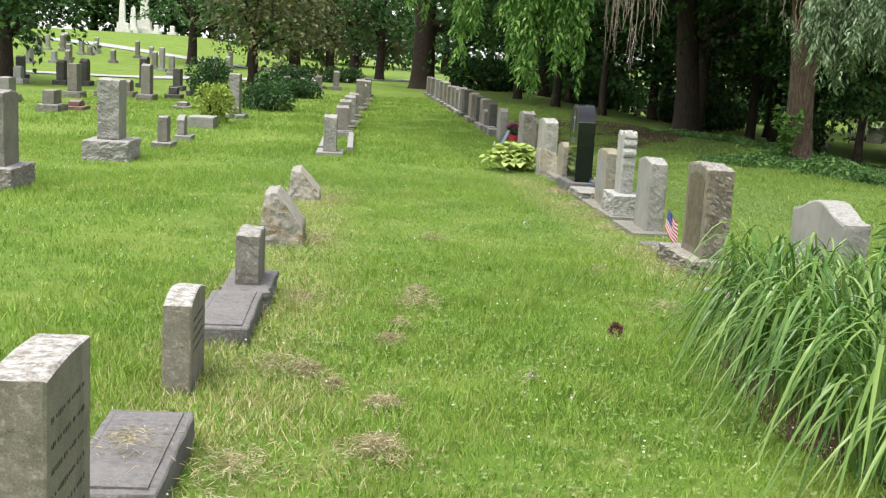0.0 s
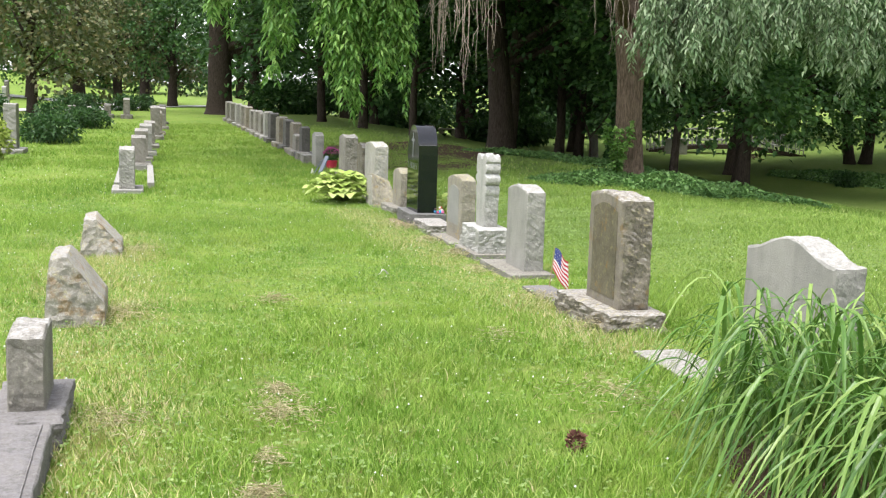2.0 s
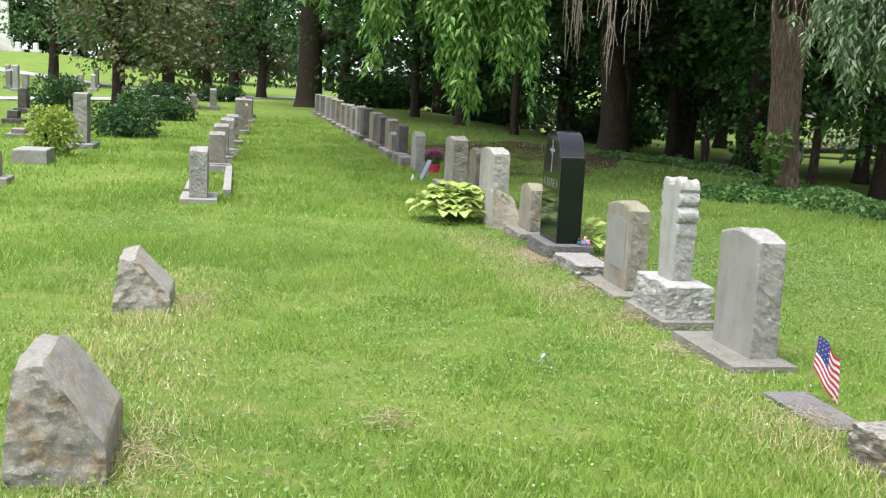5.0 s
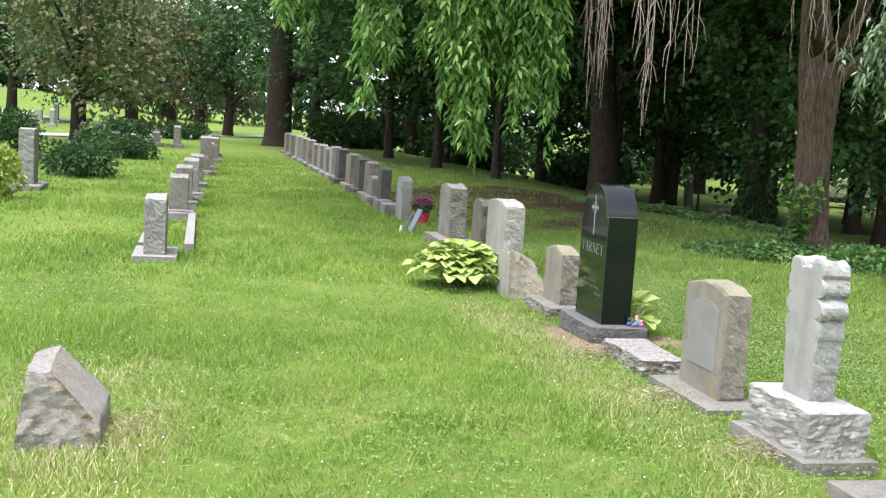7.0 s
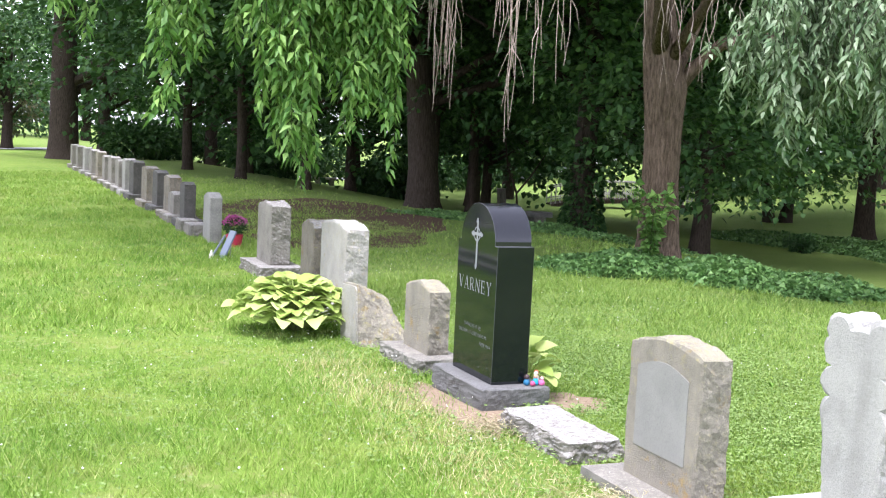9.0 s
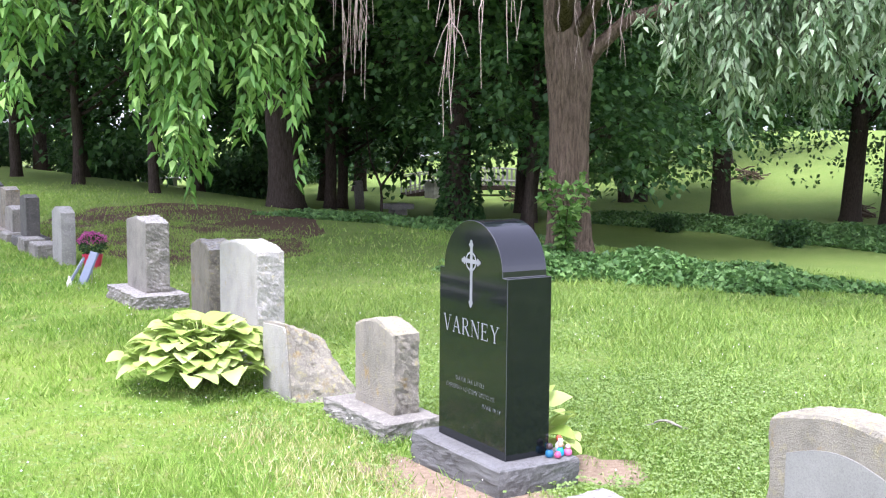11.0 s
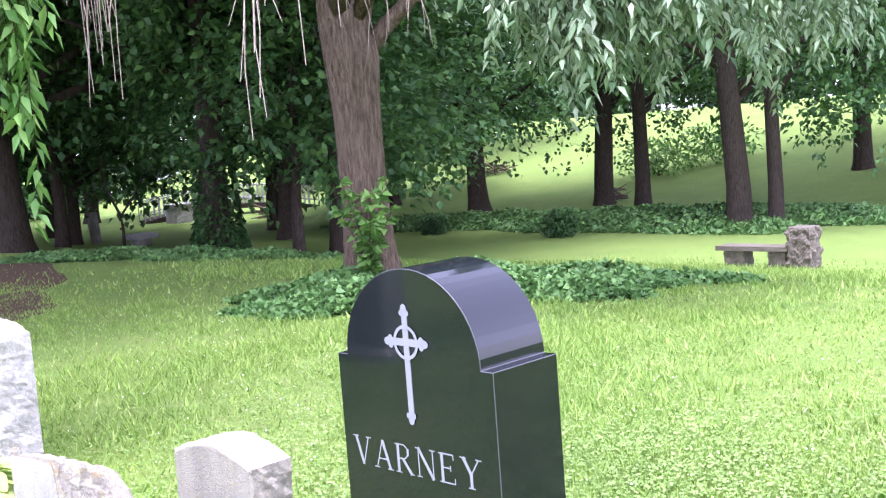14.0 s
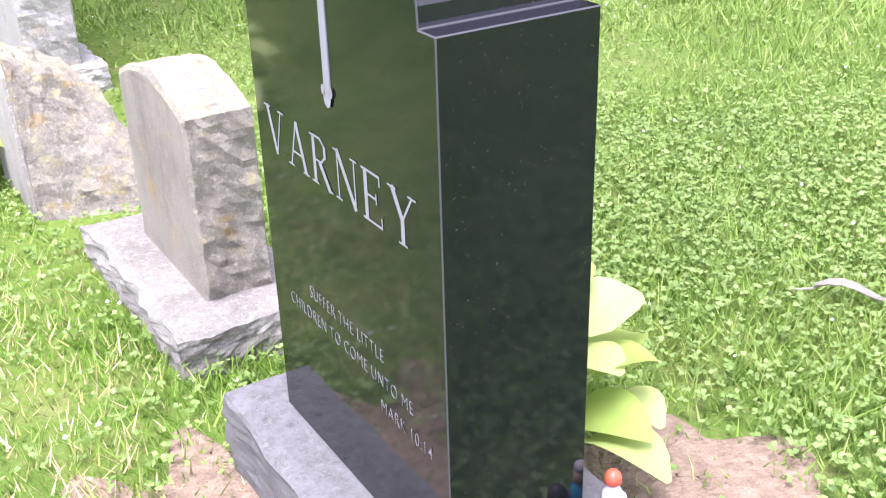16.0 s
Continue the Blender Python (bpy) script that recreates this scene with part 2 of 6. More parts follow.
LEAF_LIGHT = leafy("bright_weeping_leaf", (0.0, (0.065, 0.17, 0.026)), (0.5, (0.135, 0.28, 0.05)), (1.0, (0.26, 0.42, 0.1)), trans=0.32)
# Greyed and paled: the gloss of the sky is put into this colour.
LEAF_GREY = leafy("sky_glossed_weeping_leaf", (0.0, (0.075, 0.145, 0.055)), (0.5, (0.165, 0.25, 0.115)), (1.0, (0.33, 0.41, 0.25)))
LEAF_BRONZE = leafy("bronze_leaf", (0.0, (0.055, 0.085, 0.026)), (0.5, (0.11, 0.135, 0.045)), (1.0, (0.22, 0.19, 0.08)))
# The palest stop paints highlights onto some strap leaves.
LEAF_LILY = leafy("daylily_leaf", (0.0, (0.06, 0.145, 0.022)), (0.5, (0.115, 0.235, 0.038)), (1.0, (0.27, 0.38, 0.1)), rough=0.32, one=True)
LEAF_HOSTA = leafy("golden_hosta_leaf", (0.0, (0.33, 0.46, 0.09)), (0.5, (0.45, 0.56, 0.15)), (1.0, (0.56, 0.64, 0.24)), rough=0.45, one=True)
LEAF_IVY = leafy("ground_ivy_leaf", (0.0, (0.07, 0.16, 0.04)), (0.6, (0.13, 0.26, 0.065)), (1.0, (0.22, 0.38, 0.11)))
LEAF_SHRUB = leafy("dark_shrub_leaf", (0.0, (0.025, 0.07, 0.02)), (0.7, (0.05, 0.12, 0.03)), (1.0, (0.1, 0.2, 0.05)))
LEAF_LIME = leafy("lime_shrub_leaf", (0.0, (0.2, 0.3, 0.04)), (1.0, (0.42, 0.5, 0.1)))
LEAF_CLOVER = leafy("clover_leaf", (0.0, (0.14, 0.235, 0.05)), (0.5, (0.205, 0.31, 0.075)), (1.0, (0.29, 0.39, 0.125)))
STRAW = leafy("dry_grass_straw", (0.0, (0.36, 0.31, 0.16)), (0.5, (0.52, 0.46, 0.27)), (1.0, (0.66, 0.6, 0.4)), trans=0.1)
WHITE_PETAL = Mat("clover_flower", 0.8).color((0.7, 0.7, 0.64)).m


# ---- builders ----
def mesh_np(name, verts, faces, mat):
    """A mesh from arrays: verts n x 3, faces m x k."""
    me = bpy.data.meshes.new(name)
    verts, faces = np.asarray(verts, np.float32), np.asarray(faces, np.int32)
    k = faces.shape[1]
    me.vertices.add(len(verts))
    me.vertices.foreach_set("co", verts.ravel())
    me.loops.add(faces.size)
    me.loops.foreach_set("vertex_index", faces.ravel())
    me.polygons.add(len(faces))
    me.polygons.foreach_set("loop_start", np.arange(0, faces.size, k, dtype=np.int32))
    me.update(calc_edges=True)
    me.materials.append(mat)
    return me


def np_part(name, verts, faces, mat, parent=None, label=""):
    ob = new(name, mesh_np(name, verts, faces, mat))
    ob.parent = parent
    return tagged(ob, label)


def part(name, bm, material, parent=None, label="", smooth_faces=False):
    """One bmesh as one mesh object, under a thing or under a part."""
    me = bpy.data.meshes.new(name)
    bm.normal_update()
    if smooth_faces:
        for f in bm.faces:
            f.smooth = True
    bm.to_mesh(me)
    bm.free()
    me.materials.append(material)
    ob = new(name, me)
    ob.parent = parent
    return tagged(ob, label)


def thing(name, at, label, category, group="", rz=0, rx=0, ry=0):
    ob = new(name)
    ob.empty_display_size = 0.1
    ob.matrix_world = pose(*at, rx, ry, rz)
    return tagged(ob, label, category, group)


def box(bm, x0, x1, y0, y1, z0, z1, bevel=0.0):
    vs = [bm.verts.new((x, y, z)) for z in (z0, z1) for x, y in ((x0, y0), (x1, y0), (x1, y1), (x0, y1))]
    fs = [bm.faces.new([vs[i] for i in q]) for q in ((3, 2, 1, 0), (4, 5, 6, 7), (0, 1, 5, 4), (1, 2, 6, 5), (2, 3, 7, 6), (3, 0, 4, 7))]
    if bevel:
        edges = list({e for f in fs for e in f.edges})
        bmesh.ops.bevel(bm, geom=edges, offset=bevel, segments=2, affect='EDGES', profile=0.7)
    return bm


def resample(prof, step):
    out = []
    for (y0, z0), (y1, z1) in zip(prof, prof[1:] + prof[:1]):
        n = max(1, int(math.hypot(y1 - y0, z1 - z0) / step))
        out += [(y0 + (y1 - y0) * i / n, z0 + (z1 - z0) * i / n) for i in range(n)]
    return out


def chipped(p):
    """Relief of rock-faced stone: broad flakes with ridges between them, and a fine grain."""
    return 0.3 + 1.1 * noise.noise(p * 0.75) + 0.9 * (0.45 - abs(noise.noise(p * 1.35 + Vector((3, 1, 7))))) + 0.55 * noise.noise(p * 2.9) + 0.35 * noise.noise(p * 6.5)


def pitched(prof, x0, x1, rough=0.02, step=0.02, fine=0.022, seed=0, round_edge=0.008, face_rough=0.0):
    """A stone cut to a profile (y, z): flat faces at x0 and x1, hewn edges all round between them."""
    bm = bmesh.new()
    pts = resample(prof, step)
    cy, cz = sum(p[0] for p in pts) / len(pts), sum(p[1] for p in pts) / len(pts)
    zmin = min(p[1] for p in pts)
    n = len(pts)
    depth = x1 - x0
    cuts = max(3, int(depth / fine))
    xs = [0, min(round_edge, depth * 0.1)] + [depth * i / cuts for i in range(1, cuts)] + [depth - min(round_edge, depth * 0.1), depth]
    rings = []
    for k, dx in enumerate(xs):
        ring = []
        edge = k in (0, len(xs) - 1)
        for i, (y, z) in enumerate(pts):
            (ya, za), (yb, zb) = pts[i - 1], pts[(i + 1) % n]
            ny, nz = zb - za, -(yb - ya)
            ln = math.hypot(ny, nz) or 1
            ny, nz = ny / ln, nz / ln
            if ny * (y - cy) + nz * (z - cz) < 0 and abs(ny * (y - cy) + nz * (z - cz)) > 0.02:
                ny, nz = -ny, -nz
            p = Vector((dx * 11 + seed * 7.3, y * 11, z * 11 + seed))
            d = rough * chipped(p)
            if edge:
                d = -round_edge if rough > 0.004 else -0.003
                d += rough * 0.35 * noise.noise(p * 1.3)
            d *= 1 if z > zmin + 0.002 else 0
            fx = 0
            if edge and face_rough:
                fx = face_rough * noise.noise(Vector((seed, y * 8, z * 8)))
            ring.append(bm.verts.new((x0 + dx + fx, y + ny * d, z + nz * d)))
        rings.append(ring)
    for a, b in zip(rings, rings[1:]):
        for i in range(n):
            j = (i + 1) % n
            bm.faces.new((a[i], a[j], b[j], b[i]))
    for ring in (rings[0], rings[-1]):
        bm.faces.new(ring)
    bmesh.ops.recalc_face_normals(bm, faces=bm.faces)
    return bm


def hewn_box(x0, x1, y0, y1, z0, z1, rough=0.012, seed=0, step=0.04, top_rough=0.003):
    """A block with hewn sides and a dressed top."""
    bm = bmesh.new()
    box(bm, x0, x1, y0, y1, z0, z1)
    size = max(x1 - x0, y1 - y0, z1 - z0)
    cuts = max(2, min(26, int(size / step)))
    bmesh.ops.subdivide_edges(bm, edges=bm.edges, cuts=cuts, use_grid_fill=True)
    for v in bm.verts:
        x, y, z = v.co
        on = [x - x0 < 1e-4, x1 - x < 1e-4, y - y0 < 1e-4, y1 - y < 1e-4]
        top = z1 - z < 1e-4
        p = Vector((x * 11 + seed * 3.1, y * 11, z * 11 - seed))
        d = rough * chipped(p)
        if top and any(on):
            d = -0.004 + 0.2 * d
            v.co.z -= 0.004
        elif top:
            v.co.z += top_rough * noise.noise(p * 1.5)
        v.co += Vector(((on[1] - on[0]) * d, (on[3] - on[2]) * d, 0))
    return bm


def arch_prof(y0, y1, z0, shoulder, crest, n=12, kind="arc"):
    """Outline of an upright: straight sides, curved top."""
    pts = [(y0, z0), (y1, z0), (y1, shoulder)]
    if kind == "arc":
        for i in range(1, n):
            k = i / n
            pts.append((y1 + (y0 - y1) * k, shoulder + (crest - shoulder) * math.sin(math.pi * k)))
    elif kind == "serp":
        for i in range(1, n):
            k = i / n
            pts.append((y1 + (y0 - y1) * k, shoulder + (crest - shoulder) * (0.5 - 0.5 * math.cos(2 * math.pi * k))))
    elif kind == "ears":
        pts[-1] = (y1, crest)
    pts.append((y0, shoulder))
    return pts


FOOT = []  # x0, x1, y0, y1 of stones on the lawn


def grave(x0, x1, y0, y1, top, label, mat=GREY, shoulder=None, kind="arc", base=None, base_mat=None, rough=0.015, seed=0, prof=None,
          name="headstone", group="", rz=0.0, lean=0.0, category="gravestone", second=None, sunk=0.06, panel=None, marks=None, panel_mat=None):
    """An upright gravestone with its base. base: (x0, x1, y0, y1, height above ground)."""
    cx, cy = (x0 + x1) / 2, (y0 + y1) / 2
    g = gz(cx, cy)
    t = thing(name, (cx, cy, g), label, category, group, rz, 0, lean)
    FOOT.append(base[:4] if base else (x0, x1, y0, y1))
    z = -sunk
    near = cy < 24 and abs(cx) < 4.5
    for i, b in enumerate([base, second]):
        if b:
            bm = hewn_box(b[0] - cx, b[1] - cx, b[2] - cy, b[3] - cy, z, b[4], rough * (1.3 if b[4] > 0.1 else 0.3), seed + i, 0.04 if near else 0.14)
            part("base" if i == 0 else "plinth", bm, (base_mat or mat) if i == 0 else mat, t)
            z = b[4]
    if prof is None:
        prof = arch_prof(y0 - cy, y1 - cy, z, (shoulder if shoulder is not None else top) - g, top - g, kind=kind)
    else:
        prof = [(y - cy, (z if zz is None else zz - g)) for y, zz in prof]
    tb = part("tablet", pitched(prof, x0 - cx, x1 - cx, rough, 0.02 if near else 0.06, 0.022 if near else 0.06, seed), mat, t)
    if panel:
        a, b, lo, hi = panel
        bm = bmesh.new()
        vs = [bm.verts.new((x0 - cx - 0.004, y - cy, z - g)) for y, z in arch_prof(a, b, lo, hi - 0.05, hi)]
        bm.faces.new(vs)
        ret = bmesh.ops.extrude_face_region(bm, geom=list(bm.faces))
        bmesh.ops.translate(bm, verts=[v for v in ret["geom"] if isinstance(v, bmesh.types.BMVert)], vec=(0.006, 0, 0))
        part("panel", bm, panel_mat or PANEL, tb, "smooth honed panel" if not panel_mat else "dark mossy recessed panel")
    if marks:
        side, a, b, lo, hi, rows = marks
        xs = (x0 - cx - 0.0015) if side < 0 else (x1 - cx + 0.0015)
        rm = random.Random(seed)
        for r in range(rows):
            bm = bmesh.new()
            zc = hi - (hi - lo) * (r + 0.5) / rows - g
            y = a
            while y < b - 0.02:
                w = rm.uniform(0.006, 0.016)
                hh = rm.uniform(0.004, 0.009)
                box(bm, xs - 0.001, xs + 0.001, y - cy, y - cy + w * 0.5, zc - hh, zc + hh)
                y += w + rm.choice([0.006, 0.008, 0.02])
            tagged(part("inscription", bm, INCISED, tb, "worn incised line"), kind="stuff")
    return t


def leaves(centres, dirs, length, width, droop=0.0, rng=None, fold=0.25):
    """Leaf blades (two triangles folded along the rib) at the centres, pointing along dirs."""
    rng = rng or np.random.default_rng(1)
    n = len(centres)
    d = dirs / (np.linalg.norm(dirs, axis=1, keepdims=True) + 1e-9)
    up = rng.normal(size=(n, 3)) * 0.6 + [0, 0, 1]
    s = np.cross(d, up)
    s /= np.linalg.norm(s, axis=1, keepdims=True) + 1e-9
    nn = np.cross(s, d)
    L = (length * rng.uniform(0.7, 1.25, n))[:, None]
    W = (width * rng.uniform(0.75, 1.2, n))[:, None]
    v = np.empty((n, 4, 3))
    v[:, 0] = centres
    v[:, 1] = centres + d * L * 0.45 + s * W * 0.5 + nn * W * fold
    v[:, 2] = centres + d * L - [0, 0, droop] * L
    v[:, 3] = centres + d * L * 0.45 - s * W * 0.5 + nn * W * fold
    i = np.arange(n)[:, None] * 4
    f = np.concatenate([i + [0, 1, 2], i + [0, 2, 3]])
    return v.reshape(-1, 3), f


def tube(bm, pts, radii, sides=7, seed=0, ridges=0.0):
    """A tapered limb through the points."""
    rings = []
    for i, (p, r) in enumerate(zip(pts, radii)):
        p = Vector(p)
        a = Vector(pts[max(0, i - 1)])
        b = Vector(pts[min(len(pts) - 1, i + 1)])
        way = (b - a).normalized()
        q = Vector((0, 0, 1 if way.z >= 0 else -1)).rotation_difference(way)
        ring = []
        for k in range(sides):
            an = 2 * math.pi * k / sides
            rr = r * (1 + ridges * noise.noise(Vector((math.cos(an) * 3 + seed, math.sin(an) * 3, p.z * 0.5))))
            ring.append(bm.verts.new(p + q @ Vector((math.cos(an) * rr, math.sin(an) * rr, 0))))
        rings.append(ring)
    for a, b in zip(rings, rings[1:]):
        for k in range(sides):
            bm.faces.new((a[k], a[(k + 1) % sides], b[(k + 1) % sides], b[k]))
    bm.faces.new(rings[-1])
    bm.faces.new(list(reversed(rings[0])))
    return bm


def plain(name, c, rough=0.6, metal=0.0):
    """A small thing's paint or plastic, faintly mottled."""
    m = Mat(name, rough, metal)
    return m.color(m.mix(m.times(m.mask(m.noise(60, 4), 0.4, 0.7), 0.3), c, tuple(v * 0.7 for v in c))).m


# ---- ground ----
def axis_steps(lo, hi, fine, coarse):
    core = np.arange(lo, hi + fine / 2, fine)
    out, v, st = [], hi, fine
    while v < coarse:
        st *= 1.22
        v += st
        out.append(v)
    left, v, st = [], lo, fine
    while v > -coarse:
        st *= 1.22
        v -= st
        left.append(v)
    return np.concatenate([left[::-1], core, out])


gx, gy = axis_steps(-8, 30, 0.4, 1500), axis_steps(-3, 45, 0.4, 1500)
GX, GY = np.meshgrid(gx, gy)
nx = len(gx)
i0 = (np.arange(len(gy) - 1)[:, None] * nx + np.arange(nx - 1)).ravel()
lawn = np_part("ground", np.stack([GX.ravel(), GY.ravel(), ground(GX, GY).ravel()], 1), np.stack([i0, i0 + 1, i0 + nx + 1, i0 + nx], 1), TURF)
lawn.data.shade_smooth()
tagged(lawn, "mown green cemetery lawn with clover and dry patches", "lawn", kind="structure")


def drape(name, outline, lift, mat, label, category, step=0.4, seed=0, ragged=0.0):
    """A thin sheet laid on the ground within an outline given as centre, half sizes and turn."""
    cx, cy, rx, ry, turn = outline
    v, f, n = [(cx, cy, gz(cx, cy) + lift)], [], 48
    rings = max(3, int(max(rx, ry) / step))
    ca, sa = math.cos(radians(turn)), math.sin(radians(turn))
    for r in range(1, rings + 1):
        for k in range(n):
            a = 2 * math.pi * k / n
            w = r / rings * (1 + ragged * noise.noise(Vector((math.cos(a) * 2 + seed, math.sin(a) * 2, 0))))
            x, y = rx * w * math.cos(a), ry * w * math.sin(a)
            x, y = cx + x * ca - y * sa, cy + x * sa + y * ca
            v.append((x, y, gz(x, y) + (lift if r < rings else -0.01)))
    bm = bmesh.new()
    vs = [bm.verts.new(p) for p in v]
    for k in range(n):
        bm.faces.new((vs[0], vs[1 + k], vs[1 + (k + 1) % n]))
        for r in range(rings - 1):
            a, b = 1 + r * n + k, 1 + r * n + (k + 1) % n
            bm.faces.new((vs[a], vs[a + n], vs[b + n], vs[b]))
    ob = part(name, bm, mat, None, label, True)
    return tagged(ob, label, category, kind="structure")


def strip(name, pts, width, lift, mat, label, category):
    bm = bmesh.new()
    prev = None
    for (x0, y0), (x1, y1) in zip(pts, pts[1:]):
        n = max(1, int(math.hypot(x1 - x0, y1 - y0) / 2))
        for i in range(n + (1 if (x1, y1) == pts[-1] else 0)):
            k = i / n
            x, y = x0 + (x1 - x0) * k, y0 + (y1 - y0) * k
            l = math.hypot(x1 - x0, y1 - y0)
            ox, oy = -(y1 - y0) / l * width / 2, (x1 - x0) / l * width / 2
            row = [bm.verts.new((x + s * ox, y + s * oy, gz(x + s * ox, y + s * oy) + lift)) for s in (-1, 1)]
            if prev:
                bm.faces.new((prev[0], row[0], row[1], prev[1]))
            prev = row
    ob = part(name, bm, mat)
    return tagged(ob, label, category, kind="structure")


strip("road", [(-70, 56), (-30, 57), (-12, 60), (-4, 72), (0, 84), (6, 92), (60, 100)], 3.2, 0.05, ROAD, "pale asphalt cemetery lane crossing the grass", "road")
strip("road", [(-60, 108), (-30, 112), (-10, 96), (0, 84)], 3.0, 0.06, ROAD, "pale asphalt lane climbing the far hill", "road")
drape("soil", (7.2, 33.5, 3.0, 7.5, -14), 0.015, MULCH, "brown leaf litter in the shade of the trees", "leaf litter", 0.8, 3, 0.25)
drape("soil", (3.2, 16.25, 0.3, 0.85, 4), 0.004, SOIL, "bare worn soil round a new grave base", "bare soil", 0.04, 1, 0.6)
drape("soil", (3.98, 16.35, 0.28, 0.34, 20), 0.004, SOIL, "bare soil beside the black gravestone", "bare soil", 0.04, 2, 0.6)


# ---- right-hand row of graves ----
ROW_R, ROW_L = "graves in the lane's right row", "graves in the lane's left row"
grave(3.3, 3.5, 7.0, 7.86, 0.66, "pale grey granite headstone with a serpentine top behind daylilies", PALE, 0.55, "serp", rough=0.008, seed=1, group=ROW_R)
grave(3.0, 3.23, 8.97, 9.54, 0.73, "brown-stained granite headstone with rough pitched sides on a hewn base", BROWN, 0.69, "arc",
      (2.88, 3.3, 8.82, 9.8, 0.16), rough=0.017, seed=2, group=ROW_R, panel=(9.05, 9.46, 0.0, 0.66), panel_mat=MOSSY)
grave(3.21, 3.4, 11.52, 12.06, 0.55, "light grey granite headstone with curved top on a thin slab", PALE, 0.5, "arc",
      (3.03, 3.45, 11.35, 12.3, 0.06), rough=0.011, seed=3, group=ROW_R, base_mat=SLAB)
yc = 12.955
edge = []
for z0, z1, out in ((0.33, 0.455, 0.035), (0.455, 0.57, 0.055), (0.57, 0.69, 0.05)):
    edge += [(0.128 + out * math.sin(math.pi * k / 8) ** 0.7, z0 + (z1 - z0) * k / 8) for k in range(8)]
edge += [(0.103 + 0.065 * math.cos(a), 0.7 + 0.065 * math.sin(a)) for a in [math.pi * k / 9 for k in range(9)]]
edge += [(0.04, 0.722), (0.02, 0.727)]
lobes = [(yc + w, z if k else None) for k, (w, z) in enumerate(edge)] + [(yc - w, z if k else None) for k, (w, z) in reversed(list(enumerate(edge)))]
grave(3.21, 3.37, 12.77, 13.14, 0.76, "white marble marker with lobed outline on a hewn block", WHITE, base=(3.07, 3.5, 12.58, 13.36, 0.08),
      second=(3.12, 3.45, 12.64, 13.26, 0.33), rough=0.014, seed=4, prof=lobes, group=ROW_R, base_mat=SLAB)
grave(3.3, 3.48, 13.98, 14.56, 0.44, "light granite headstone with recessed panel and lichened rough side", LICHEN, 0.39, "arc",
      (3.14, 3.55, 13.78, 14.7, 0.05), rough=0.011, seed=5, group=ROW_R, base_mat=SLAB, panel=(14.06, 14.48, -0.12, 0.33))
t = thing("grave_marker", (3.36, 15.3, gz(3.36, 15.3)), "low grey rough-hewn stone marker with whitened top", "gravestone", ROW_R)
FOOT.append((3.19, 3.51, 14.92, 15.7))
part("block", hewn_box(-0.17, 0.15, -0.38, 0.4, -0.05, 0.13, 0.022, 6, 0.03, 0.006), GREY, t)

# black polished gravestone
g0 = gz(3.5, 16.6)
FOOT += [(3.26, 3.74, 16.16, 17.0), (3.22, 3.65, 18.4, 19.02)]
vb = thing("black_gravestone", (3.485, 16.575, g0), "polished black granite gravestone with arched top, etched cross and lettering", "gravestone", ROW_R)
part("base", hewn_box(-0.225, 0.25, -0.41, 0.43, -0.05, -0.235 - g0, 0.01, 7, 0.05), BASE_BLACK, vb, "grey-black granite base with rough sides")
Z0, SH, TOP = -0.235 - g0, 0.67 - g0, 0.935 - g0
prof = [(-0.315, Z0), (0.315, Z0), (0.315, SH), (0.272, SH)]
prof += [(0.272 * math.cos(a), SH + (TOP - SH) * math.sin(a)) for a in [math.pi * k / 28 for k in range(1, 28)]]
prof += [(-0.272, SH), (-0.315, SH)]
bm = bmesh.new()
fr = [bm.verts.new((-0.125, y, z)) for y, z in prof]
bk = [bm.verts.new((0.14, y, z)) for y, z in prof]
bm.faces.new(fr)
bm.faces.new(bk[::-1])
for i in range(len(prof)):
    j = (i + 1) % len(prof)
    f = bm.faces.new((fr[i], bk[i], bk[j], fr[j]))
    f.material_index = 1 if 2 <= i < len(prof) - 1 else 0
bmesh.ops.recalc_face_normals(bm, faces=bm.faces)
bmesh.ops.bevel(bm, geom=[e for e in bm.edges if e.calc_face_angle(0) > 0.6], offset=0.002, segments=1, affect='EDGES', material=2)
tab = part("tablet", bm, BLACK, vb, "mirror-polished black tablet")
tab.data.materials.append(BLACK_TOP)
tab.data.materials.append(CHAMFER)


def lettering(name, text, y, z, size, parent, squeeze=1.0, mat=ETCH, align='CENTER', label=""):
    """Etched letters on a face that looks along -x."""
    cu = bpy.data.curves.new(name, 'FONT')
    cu.body, cu.size, cu.align_x, cu.extrude, cu.offset, cu.space_character = text, size, align, 0.0004, -0.0014, 1.12
    cu.materials.append(mat)
    tmp = bpy.data.objects.new(name, cu)
    scene.collection.objects.link(tmp)
    me = bpy.data.meshes.new_from_object(tmp.evaluated_get(bpy.context.evaluated_depsgraph_get()))
    bpy.data.objects.remove(tmp)
    ob = new(name, me)
    ob.parent = parent
    ob["kind"] = "stuff"
    ob.matrix_local = Matrix.Translation((-0.1262, y, z)) @ Matrix(((0, 0, -1, 0), (-1, 0, 0, 0), (0, 1, 0, 0), (0, 0, 0, 1))) @ Matrix.Diagonal((squeeze, 1, 1, 1))
    return tagged(ob, label)


